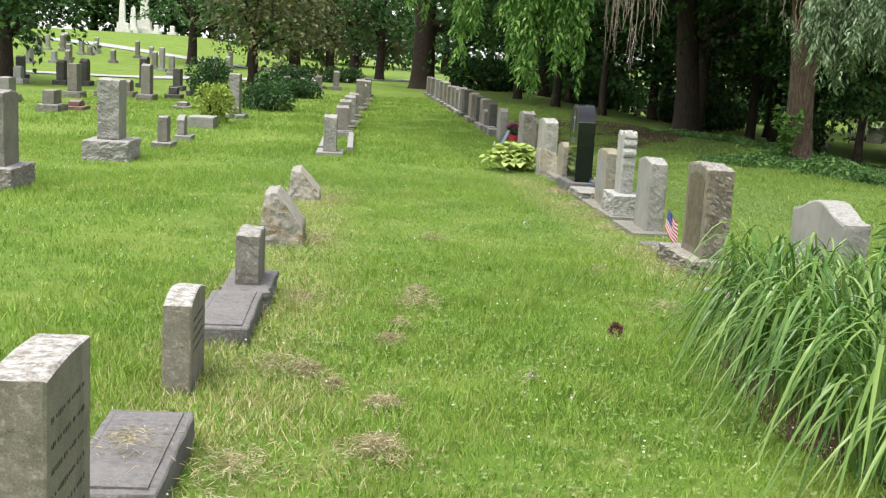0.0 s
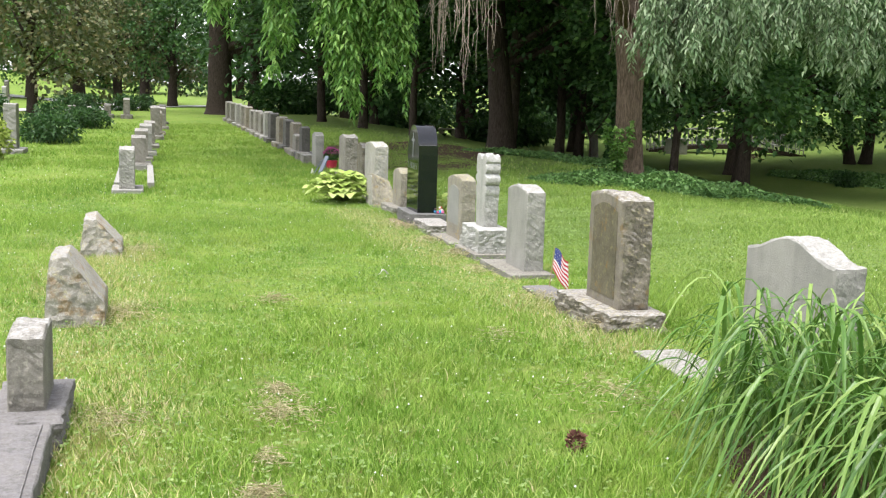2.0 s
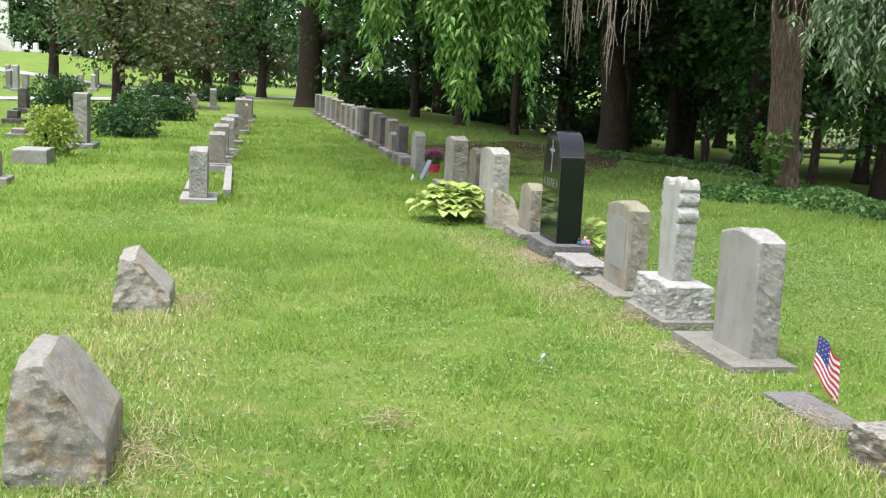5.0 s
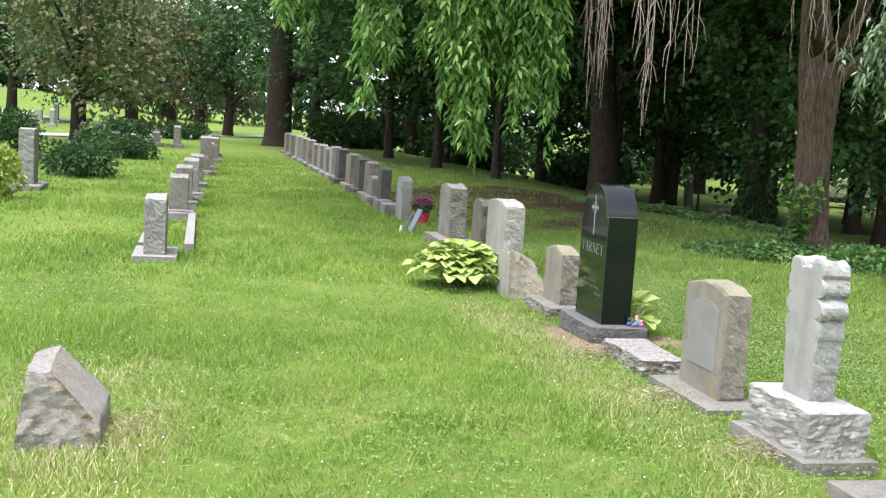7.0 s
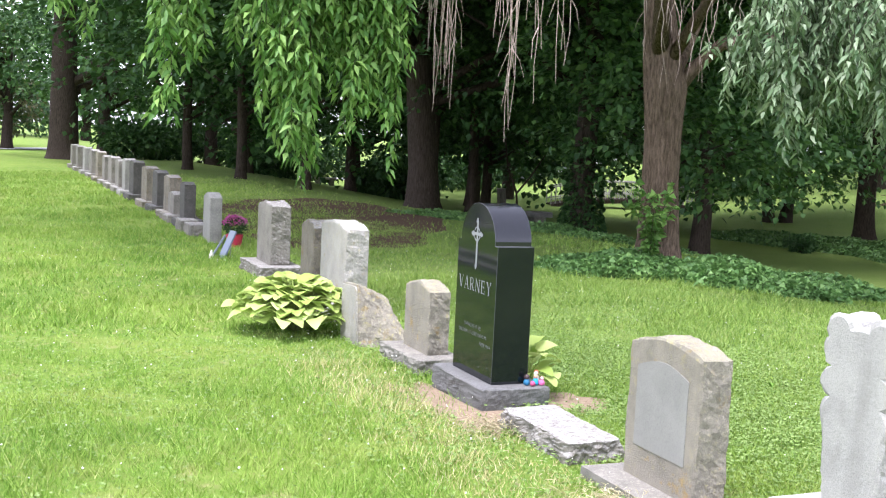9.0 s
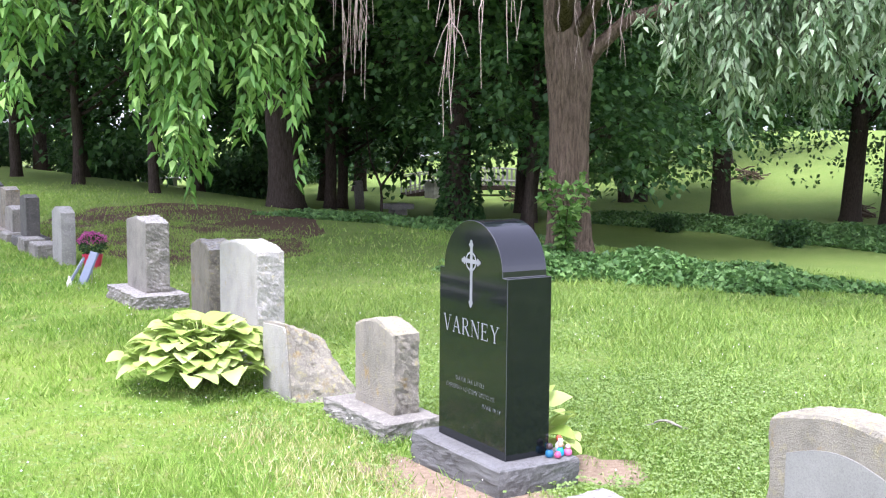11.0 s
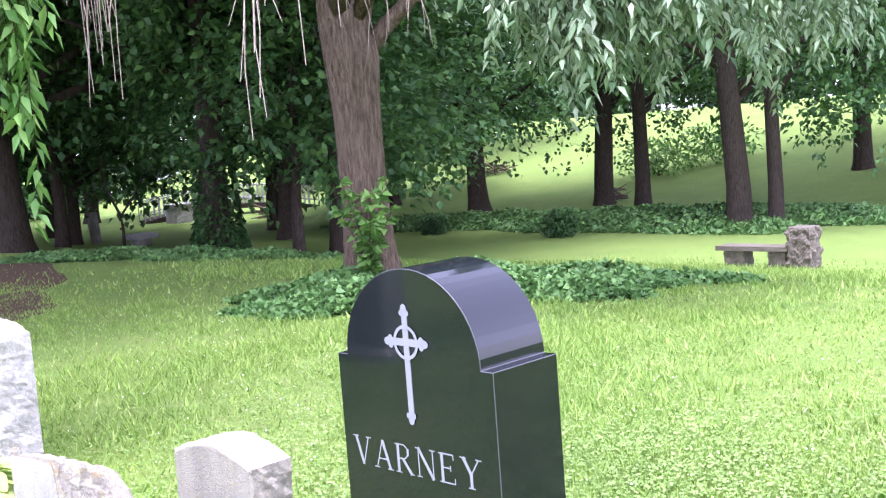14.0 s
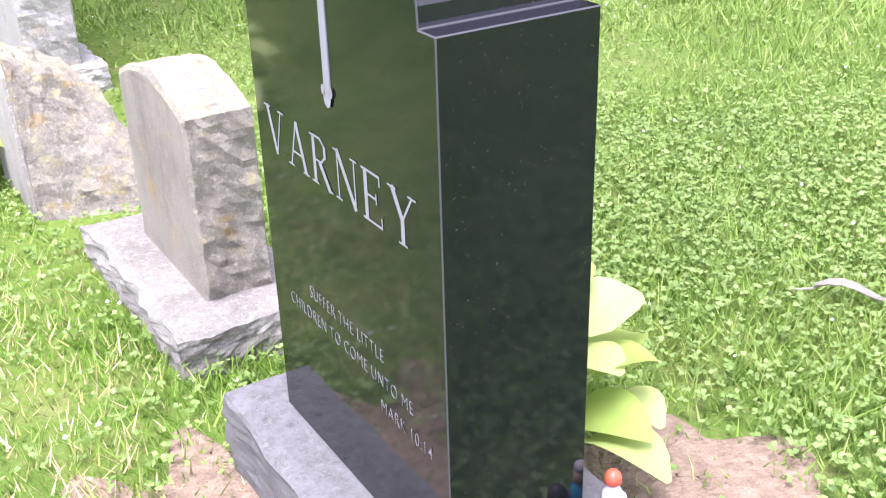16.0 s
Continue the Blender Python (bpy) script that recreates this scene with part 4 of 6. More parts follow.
WOOD = "trees of the wood"
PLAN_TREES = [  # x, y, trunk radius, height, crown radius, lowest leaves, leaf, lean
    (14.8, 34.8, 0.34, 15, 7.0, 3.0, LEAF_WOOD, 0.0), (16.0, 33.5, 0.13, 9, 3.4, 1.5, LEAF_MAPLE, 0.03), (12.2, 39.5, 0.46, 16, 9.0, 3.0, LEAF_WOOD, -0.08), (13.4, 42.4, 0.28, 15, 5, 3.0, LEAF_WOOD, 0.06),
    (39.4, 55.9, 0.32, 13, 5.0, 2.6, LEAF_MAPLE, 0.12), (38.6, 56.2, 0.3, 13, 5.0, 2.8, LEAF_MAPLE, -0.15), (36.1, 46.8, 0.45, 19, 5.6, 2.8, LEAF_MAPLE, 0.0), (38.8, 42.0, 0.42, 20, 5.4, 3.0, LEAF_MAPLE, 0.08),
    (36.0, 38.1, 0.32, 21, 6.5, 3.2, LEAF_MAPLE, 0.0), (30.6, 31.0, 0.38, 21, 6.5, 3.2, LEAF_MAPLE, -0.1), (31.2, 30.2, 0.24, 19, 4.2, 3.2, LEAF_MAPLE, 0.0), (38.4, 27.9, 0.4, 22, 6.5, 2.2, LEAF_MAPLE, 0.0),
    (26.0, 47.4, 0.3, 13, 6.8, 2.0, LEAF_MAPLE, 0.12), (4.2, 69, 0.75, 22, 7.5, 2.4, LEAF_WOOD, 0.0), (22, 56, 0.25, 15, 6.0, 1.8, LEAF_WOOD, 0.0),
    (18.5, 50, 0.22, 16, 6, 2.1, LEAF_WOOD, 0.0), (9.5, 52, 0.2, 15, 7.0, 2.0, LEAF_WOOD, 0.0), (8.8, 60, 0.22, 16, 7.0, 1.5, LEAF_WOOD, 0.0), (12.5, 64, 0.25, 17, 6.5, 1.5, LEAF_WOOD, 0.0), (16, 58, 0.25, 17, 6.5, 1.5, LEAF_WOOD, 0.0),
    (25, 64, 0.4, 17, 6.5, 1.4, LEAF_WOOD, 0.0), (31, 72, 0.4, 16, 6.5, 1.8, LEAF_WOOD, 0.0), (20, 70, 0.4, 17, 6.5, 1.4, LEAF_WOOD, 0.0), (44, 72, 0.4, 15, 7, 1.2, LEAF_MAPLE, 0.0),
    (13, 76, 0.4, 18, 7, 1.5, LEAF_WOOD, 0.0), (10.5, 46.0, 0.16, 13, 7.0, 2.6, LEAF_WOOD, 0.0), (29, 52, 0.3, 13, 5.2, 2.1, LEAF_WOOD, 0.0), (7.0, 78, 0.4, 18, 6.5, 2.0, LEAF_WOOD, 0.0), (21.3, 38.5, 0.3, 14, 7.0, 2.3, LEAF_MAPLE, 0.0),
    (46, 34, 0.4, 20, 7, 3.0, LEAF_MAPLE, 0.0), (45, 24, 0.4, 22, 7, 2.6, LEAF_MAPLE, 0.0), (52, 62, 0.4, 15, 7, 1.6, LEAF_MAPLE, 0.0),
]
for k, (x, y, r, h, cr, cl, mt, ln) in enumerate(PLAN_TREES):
    tree(x, y, r, h, cr, cl, mt, "leafy woodland tree with deep shade darkened into bark and leaves" if mt is LEAF_WOOD else "broadleaf tree with bright green lower branches",
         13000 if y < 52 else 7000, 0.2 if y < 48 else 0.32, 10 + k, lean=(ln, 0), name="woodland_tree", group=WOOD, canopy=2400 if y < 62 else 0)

# ivy on a trunk and a small bare tree
ivy_tree = [o for o in bpy.data.objects if o.name == "woodland_tree"][0]
ri = np.random.default_rng(8)
n = 1500
za, aa = ri.uniform(0, 1, n) ** 1.6 * 2.2, ri.uniform(0, 6.283, n)
rr_ = 0.36 + 0.25 * np.exp(-za * 2.2) + ri.uniform(0, 0.08, n)
dv = np.stack([np.cos(aa), np.sin(aa), ri.normal(size=n) * 0.5 - 0.4], 1)
v, f = leaves(np.stack([rr_ * np.cos(aa), rr_ * np.sin(aa), za], 1), dv, 0.13, 0.11, 0.1, ri)
np_part("ivy", v, f, LEAF_WOOD, ivy_tree, "dark ivy climbing the trunk")
t = thing("bare_sapling", (17.5, 44.0, gz(17.5, 44)), "small dark leafless forked tree in the wood", "tree")
for pts, r0 in (([(0, 0, -0.1), (0.03, 0, 0.6), (-0.02, 0, 1.1)], 0.06), ([(-0.02, 0, 1.05), (-0.35, 0.1, 1.9), (-0.5, 0.1, 2.9)], 0.045), ([(-0.02, 0, 1.0), (0.5, 0, 1.6), (1.0, -0.1, 2.4)], 0.04)):
    part("stem", tube(bmesh.new(), pts, [r0, r0 * 0.8, r0 * 0.5], 7), BARK_DARK, t)

# ---- weeping tree ----
wt = thing("weeping_tree", (10.25, 24.6, gz(10.25, 24.6)), "large weeping tree with furrowed brown trunk and drooping leafy strands", "tree")
G1 = gz(10.25, 24.6)


def furrowed(line, radii, sides, rows, depth, seed):
    """A trunk with deep upright furrows cut into its bark."""
    bm = bmesh.new()
    ks = np.linspace(0, len(line) - 1, rows)
    idx = np.arange(len(line))
    cx, cy, cz, rr = (np.interp(ks, idx, c) for c in (*zip(*line), radii))
    rings = []
    for x, y, z, r in zip(cx, cy, cz, rr):
        ring = []
        for k in range(sides):
            a = 2 * math.pi * k / sides
            p = Vector((math.cos(a) * 8.5 + seed, math.sin(a) * 8.5, z * 2.2))
            cut = abs(noise.noise(p + noise.noise_vector(p * 0.8) * 0.35))
            q = r * (1 + 0.16 * noise.noise(Vector((math.cos(a) * 1.3, math.sin(a) * 1.3 + seed, z * 0.5)))) + depth * min(1, cut * 4) + 0.012 * noise.noise(p * 3.5)
            ring.append(bm.verts.new((x + q * math.cos(a), y + q * math.sin(a), z)))
        rings.append(ring)
    for a, b in zip(rings, rings[1:]):
        for k in range(sides):
            bm.faces.new((a[k], a[(k + 1) % sides], b[(k + 1) % sides], b[k]))
    bm.faces.new(rings[-1])
    return bm


bm = furrowed([(0.02, 0, -0.2), (0, 0, 0.05), (0, 0, 0.4), (-0.01, 0, 1.2), (-0.03, 0, 2.2), (-0.05, 0, 2.8), (-0.15, 0, 3.3), (-0.3, 0, 4.4), (-0.45, 0, 5.4)], [0.44, 0.36, 0.3, 0.26, 0.26, 0.31, 0.26, 0.17, 0.1], 110, 100, 0.03, 3)
part("trunk", bm, BARK, wt, smooth_faces=True)
BOUGHS = [([(-0.2, 0, 3.3), (-1.0, -1.2, 4.4), (-3.0, -2.8, 5.2), (-5.0, -4.0, 5.4), (-6.6, -4.2, 5.2), (-8.0, -4.0, 4.8)], 0.15),
          ([(0.1, 0, 2.75), (0.32, -0.2, 3.15), (0.5, -0.6, 3.5), (0.85, -1.1, 3.66), (1.2, -1.5, 3.5), (1.7, -2.4, 3.75), (1.4, -4.2, 4.1), (1.9, -5.0, 3.8)], 0.13),
          ([(-0.1, 0, 3.1), (-0.1, -1.3, 4.3), (-0.5, -3.2, 4.7), (-1.0, -4.6, 4.2)], 0.11),
          ([(-0.3, 0, 4.2), (-0.4, 1.0, 5.6), (-0.2, 2.0, 7.5), (0, 2.4, 9)], 0.13), ([(0.1, 0, 3.0), (1.5, 1.0, 4.8), (3.2, 1.6, 5.4)], 0.12), ([(-0.35, 0, 4.4), (-1.2, -0.2, 5.6), (-2.2, -0.2, 7.2)], 0.11)]
for pts, r0 in BOUGHS:
    part("limb", tube(bmesh.new(), pts, [r0 * (1 - 0.85 * i / (len(pts) - 1)) for i in range(len(pts))], 9, 5, 0.2), BARK, wt, smooth_faces=True)


def strands(name, spots, mat, n, leaf, width, parent, seed, label, spread=0.25, twig_r=0.004, side=3.2):
    """Hanging shoots: thin stems with alternate drooping leaves. spots: x, y, top, bottom, radius, count."""
    rng = np.random.default_rng(seed)
    P, D = [], []
    bm = bmesh.new()
    for x, y, top, low, rad, count in spots:
        for _ in range(count):
            a, q = rng.uniform(0, 6.28), rad * math.sqrt(rng.uniform(0, 1))
            sx, sy = x + q * math.cos(a), y + q * math.sin(a)
            end = low + (top - low) * (0.2 * (q / rad) ** 1.5 + 0.45 * rng.beta(0.8, 1.9))
            bend = rng.normal(size=2) * spread
            m = max(4, int((top - end) / 0.35))
            ks = np.linspace(0, 1, m)
            wig = rng.normal(size=(m, 2)) * 0.02
            line = [(sx + bend[0] * (k - 1) ** 2 + wig[i][0], sy + bend[1] * (k - 1) ** 2 + wig[i][1], top + (end - top) * k) for i, k in enumerate(ks)]
            tube(bm, line, [twig_r * (1.4 - k) for k in ks], 3)
            L = np.array(line)
            shoots = [(L, n * 0.55, 0.0)]
            for k0 in rng.uniform(0.15, 0.93, max(1, int((top - end) * side))):
                o = np.array([np.interp(k0, ks, L[:, i]) for i in range(3)])
                a2, l2 = rng.uniform(0, 6.28), rng.uniform(0.14, 0.36)
                u = np.linspace(0, 1, 4)[:, None]
                sh = o + np.array([math.cos(a2), math.sin(a2), 0]) * l2 * 0.62 * np.sqrt(u) + np.array([0, 0, -1.0]) * l2 * (0.2 * u + 0.8 * u * u)
                tube(bm, [tuple(p) for p in sh], [twig_r * 0.7] * 3 + [twig_r * 0.3], 3)
                shoots.append((sh, n * 0.85, a2))
            for sh, dens, a2 in shoots:
                cnt = max(3, int(np.linalg.norm(sh[-1] - sh[0]) * dens))
                kk = np.linspace(0.04, 1, cnt)
                c = np.stack([np.interp(kk, np.linspace(0, 1, len(sh)), sh[:, i]) for i in range(3)], 1)
                an = a2 + np.where(np.arange(cnt) % 2, 1.2, -1.2) + rng.normal(size=cnt) * 0.6 if a2 else rng.uniform(0, 6.28, cnt)
                P.append(c)
                D.append(np.stack([np.cos(an), np.sin(an), rng.uniform(-1.7, -0.35, cnt)], 1))
    tagged(part("hanging_stem", bm, BARK_DARK, parent), kind="stuff")
    if n:
        v, f = leaves(np.concatenate(P), np.concatenate(D), leaf, width, 0.25, rng)
        np_part(name, v, f, mat, parent, label)


def rel(spots):
    return [(x - 10.25, y - 24.6, a - G1, b - G1, r, c) for x, y, a, b, r, c in spots]


strands("bright_foliage", rel([(2.0, 20.7, 4.6, 1.35, 0.26, 11), (3.05, 20.5, 4.8, 0.85, 0.36, 22), (3.3, 20.7, 4.8, 0.35, 0.12, 7), (3.75, 20.6, 4.8, 0.95, 0.3, 20), (4.1, 20.5, 4.8, 0.6, 0.12, 7), (2.7, 21.2, 5.2, 1.9, 0.3, 8), (1.2, 21.6, 4.8, 2.1, 0.35, 10)]),
        LEAF_LIGHT, 42, 0.125, 0.054, wt, 4, "bright green hanging leaves")
rg = random.Random(21)
GREY_SPOTS = []
for k in range(60):
    x = rg.uniform(8.3, 13.5)
    arch = 1 - ((x - 10.7) / 2.6) ** 2
    GREY_SPOTS.append((x, 19.7 + rg.uniform(-0.7, 1.3), 2.9 + 0.9 * arch + rg.uniform(-0.35, 0.5), 1.05 + rg.uniform(0, 1.0) + 0.35 * abs(rg.gauss(0, 1)), rg.uniform(0.14, 0.3), rg.randint(3, 5)))
strands("grey_foliage", rel(GREY_SPOTS), LEAF_GREY, 36, 0.125, 0.05, wt, 5, "hanging leaves with grey sky gloss put into their green", 0.4)
for sx, sy, top, low in [(4.76 + 0.12 * math.sin(k * 2.1), 20.75 + 0.14 * math.cos(k * 1.7), 4.9, 1.65 + 0.8 * ((k * 0.618) % 1)) for k in range(14)] + [
        (4.85 + 0.28 * math.sin(k * 1.9), 19.0 + 0.3 * math.cos(k * 2.3), 4.8, 1.35 + 1.2 * ((k * 0.618) % 1) ** 0.7) for k in range(15)] + [
        (8.9 + 0.5 * math.sin(k * 1.3), 22.3 + 0.5 * math.cos(k * 2.9), 3.9, 2.2 + 0.9 * ((k * 0.618) % 1)) for k in range(9)]:
    rt = random.Random(int(sx * 1000 + sy * 77))
    bm = bmesh.new()
    n = 9
    bx, by = rt.uniform(-0.3, 0.3), rt.uniform(-0.3, 0.3)
    line = [(sx - 10.25 + bx * (1 - i / n) ** 2 + rt.uniform(-0.025, 0.025), sy - 24.6 + by * (1 - i / n) ** 2 + rt.uniform(-0.025, 0.025), top - G1 + (low - top) * i / n) for i in range(n + 1)]
    tube(bm, line, [0.009 - 0.0065 * i / n for i in range(n + 1)], 5)
    for i in range(3, n, 2):
        p = Vector(line[i])
        q = p + Vector((rt.uniform(-0.14, 0.14), rt.uniform(-0.14, 0.14), -rt.uniform(0.25, 0.5)))
        tube(bm, [p, (p + q) / 2 + Vector((rt.uniform(-0.03, 0.03), 0, 0.03)), q], [0.0045, 0.0035, 0.0015], 4)
    part("twig", bm, TWIG, wt, "bare dead hanging twig")
rngc = np.random.default_rng(3)
p, d = crown_points(20000, [(-2.5, 0.5, 6.8, 2.6, 1.2), (1, 0.2, 6.6, 2.6, 1.3), (0, 2, 8.5, 4.5, 2.0), (-6.0, 1, 7.2, 3.6, 1.2), (4.0, 1, 6.8, 3.5, 1.3), (-3, 5, 7.5, 4.0, 1.5), (4, 5, 7.2, 4.0, 1.5)], rngc, 0.2)
v, f = leaves(p, d + rngc.normal(size=d.shape) * 0.5 + [0, 0, -0.6], 0.26, 0.13, 0.2, rngc)
np_part("crown", v, f, LEAF_MAPLE, wt)
# Unseen broad leaves overhead, added to shade the lawn and darken reflections.
p, d = crown_points(5200, [(-6.5, 0.6, 7.2, 3.2, 1.0), (-2.5, 0.6, 7.2, 3.4, 1.1), (3.5, -2.6, 8.2, 2.6, 0.8), (1.5, 0.5, 7.4, 3.8, 1.2), (5, 2, 7.4, 3.6, 1.1), (-7, 4, 8.2, 4.5, 1.4), (-1, 5, 8.5, 5.0, 1.5), (5, 7, 8.5, 4.5, 1.4), (-6.5, 9.5, 9.2, 4.5, 1.4)], rngc, 0.1)
v, f = leaves(p, d * [1, 1, 0.2] + rngc.normal(size=d.shape) * 0.4, 0.6, 0.36, 0.1, rngc)
np_part("upper_crown", v, f, LEAF_MAPLE, wt, "high leafy canopy above the view, added to shade the lawn")

# ---- far left trees ----
LEFT_TREES = [(70, 95, 0.6, 17, 9, 1.0, LEAF_MAPLE), (85, 75, 0.6, 17, 9, 1.0, LEAF_MAPLE), (92, 55, 0.6, 17, 9, 1.0, LEAF_WOOD), (95, 36, 0.6, 17, 9, 1.0, LEAF_MAPLE), (92, 18, 0.6, 16, 9, 1.0, LEAF_MAPLE), (55, 108, 0.6, 17, 9, 1.0, LEAF_MAPLE), (96, 46, 0.6, 17, 9, 1.0, LEAF_MAPLE), (98, 27, 0.6, 17, 9, 1.0, LEAF_MAPLE), (90, 8, 0.6, 17, 9, 1.0, LEAF_MAPLE), (38, 100, 0.6, 17, 9, 1.0, LEAF_WOOD), (88, 66, 0.6, 15, 8, 1.0, LEAF_WOOD), (80, 86, 0.6, 15, 8, 1.0, LEAF_WOOD),
              (-14.3, 46.5, 0.3, 8, 3.7, 1.9, LEAF_WOOD), (-20, 52, 0.35, 9, 5.0, 1.9, LEAF_MAPLE), (-13.5, 92, 0.4, 11, 5.5, 2.5, LEAF_MAPLE), (-9, 95, 0.35, 9, 4.5, 2.0, LEAF_LIGHT), (-5.6, 60, 0.28, 9, 3.4, 1.7, LEAF_BRONZE), (-5.4, 96, 0.5, 13, 6, 2.4, LEAF_BRONZE),
              (-2.4, 98, 0.4, 12, 5, 2.0, LEAF_BRONZE), (-0.2, 88, 0.4, 10, 4.0, 1.9, LEAF_BRONZE), (1.8, 86, 0.35, 10, 3.4, 2.0, LEAF_MAPLE), (-35, 165, 0.6, 16, 8, 1.5, LEAF_WOOD), (-22, 170, 0.6, 18, 9, 1.5, LEAF_WOOD),
              (-12, 168, 0.6, 18, 9, 1.5, LEAF_MAPLE), (0, 165, 0.6, 18, 9, 1.5, LEAF_MAPLE), (12, 150, 0.6, 18, 9, 1.5, LEAF_MAPLE), (-48, 160, 0.6, 18, 9, 1.5, LEAF_WOOD), (-29, 178, 0.6, 19, 10, 1.0, LEAF_WOOD), (-41, 176, 0.6, 19, 10, 1.0, LEAF_WOOD), (-17, 180, 0.6, 19, 10, 1.0, LEAF_WOOD), (-56, 172, 0.6, 19, 10, 1.0, LEAF_WOOD), (-6, 182, 0.6, 19, 10, 1.0, LEAF_MAPLE), (-62, 150, 0.6, 18, 9, 1.0, LEAF_MAPLE), (24, 120, 0.6, 18, 9, 1.0, LEAF_WOOD),
              (-30, 75, 0.4, 11, 5.5, 2.2, LEAF_MAPLE), (-42, 95, 0.4, 13, 6.5, 2.2, LEAF_MAPLE)]
for k, (x, y, r, h, cr, cl, mt) in enumerate(LEFT_TREES):
    tree(x, y, r, h, cr, cl, mt, {LEAF_BRONZE: "reddish-green ornamental tree beside the lane", LEAF_MAPLE: "spreading green maple on the lawn", LEAF_LIGHT: "small bright green tree on the lawn", LEAF_WOOD: "tall dark tree on the far hill"}[mt],
         4600 if y < 110 else 4000, 0.27 if y < 110 and x < 35 else 0.85, 60 + k, name="tree", group="trees across the left field")


# ---- shrubs and plants ----
def shrub(x, y, r, h, mat, label, n=1500, leaf=0.09, seed=0):
    rng = np.random.default_rng(seed)
    t = thing("shrub", (x, y, gz(x, y)), label, "shrub")
    bm = bmesh.new()
    for k in range(7):
        a = k * 0.9
        tube(bm, [(0, 0, -0.05), (r * 0.3 * math.cos(a), r * 0.3 * math.sin(a), h * 0.4), (r * 0.6 * math.cos(a), r * 0.6 * math.sin(a), h * 0.8)], [0.02, 0.014, 0.005], 5)
    part("stems", bm, BARK_DARK, t)
    blobs = [(r * 0.5 * math.cos(k * 1.05), r * 0.5 * math.sin(k * 1.05), h * (0.4 + 0.2 * (k % 2)), r * 0.55, h * 0.4) for k in range(6)] + [(0, 0, h * 0.65, r * 0.5, h * 0.35)]
    p, d = crown_points(n, blobs, rng, 0.4)
    p[:, 2] = np.maximum(p[:, 2], 0.02)
    v, f = leaves(p, d + rng.normal(size=d.shape) * 0.5, leaf, leaf * 0.6, 0.1, rng)
    np_part("foliage", v, f, mat, t)


shrub(-3.55, 28.3, 0.5, 1.0, LEAF_LIME, "yellow-green leafy shrub beside graves", 1800, 0.1, 1)
shrub(-2.9, 35.5, 0.95, 0.85, LEAF_SHRUB, "low dark green rounded shrub", 2600, 0.12, 2)
shrub(-5.4, 41.5, 0.9, 1.5, LEAF_SHRUB, "dense dark green evergreen shrub", 2600, 0.13, 3)
shrub(-2.4, 46.0, 1.0, 0.8, LEAF_SHRUB, "low dark green rounded shrub", 2000, 0.13, 4)
shrub(-3.9, 50, 0.7, 0.9, LEAF_SHRUB, "small dark green shrub", 1200, 0.13, 5)
for k, (x, y) in enumerate(((-4.5, 70), (-3.4, 71), (-1.6, 72), (-0.4, 73))):
    shrub(x, y, 0.9, 1.0, LEAF_SHRUB, "clipped dark hedge shrub by the road", 1200, 0.16, 6 + k)


for k, (x, y, r, h) in enumerate(((8.5, 74, 2.4, 2.6), (12, 80, 3.0, 2.8), (16, 76, 3.0, 2.6), (20, 80, 3.2, 3.0), (24.5, 76, 3.2, 2.6), (29, 82, 3.4, 3.0), (34, 84, 3.4, 2.8), (14.5, 68, 2.2, 2.0), (19.5, 62, 2.0, 1.8), (23, 70, 2.6, 2.2))):
    shrub(x, y, r, h * 0.8, LEAF_WOOD, "dark leafy undergrowth shrub in the wood", 2400, 0.34, 30 + k)
for k, (x, y, r, h) in enumerate(((27.7, 35.6, 0.55, 0.8), (28.0, 41.5, 0.6, 0.6), (46, 44, 2.0, 1.8), (48, 42, 2.2, 2.0))):
    shrub(x, y, r, h, LEAF_SHRUB if k < 2 else LEAF_LIGHT, "small dark shrub on the ivy bank" if k < 2 else "bright green grassy shrub on the far lawn", 900, 0.14 + 0.1 * (k > 1), 50 + k)


for k in range(11):
    shrub(82 + 3 * math.sin(k * 2.1), 2 + 8.5 * k, 5.0, 5.0 + 1.2 * math.sin(k * 1.3), LEAF_MAPLE, "tall leafy bush at the far edge of the lawn", 1500, 0.7, 70 + k)


def ribbon(bm, base, ang, length, rise, width, rng, segs=11):
    """An arching strap leaf with a fold down the middle."""
    prev = None
    for i in range(segs + 1):
        k = i / segs
        out = length * (0.1 * k + 0.9 * k ** 1.45) * 0.82
        z = max(0.015, rise * (3.1 * k - 3.1 * k * k * (0.84 + 0.27 * rng)))
        w = width * (0.55 + 0.9 * k) * (1 - k) ** 0.55 if k < 1 else 0.0008
        c = Vector(base) + Vector((math.cos(ang) * out, math.sin(ang) * out, z))
        s = Vector((-math.sin(ang), math.cos(ang), 0)) * w
        row = [bm.verts.new(c + s), bm.verts.new(c - Vector((0, 0, w * 0.5))), bm.verts.new(c - s)]
        if prev:
            bm.faces.new((prev[0], prev[1], row[1], row[0]))
            bm.faces.new((prev[1], prev[2], row[2], row[1]))
        prev = row


def daylily(x, y, n, size, seed, label):
    t = thing("daylily_clump", (x, y, gz(x, y)), label, "plant", "daylilies beside the lane")
    r = random.Random(seed)
    for _ in range(n):
        bm = bmesh.new()
        a, q = r.uniform(0, 6.283), 0.36 * size * math.sqrt(r.random())
        ang = a + r.uniform(-1.3, 1.3)
        ribbon(bm, (q * math.cos(a), q * math.sin(a), 0), ang, size * r.uniform(0.4, 0.88), size * r.uniform(0.4, 0.86), r.uniform(0.008, 0.0155), r.random())
        part("leaf", bm, LEAF_LILY, t)
    return t


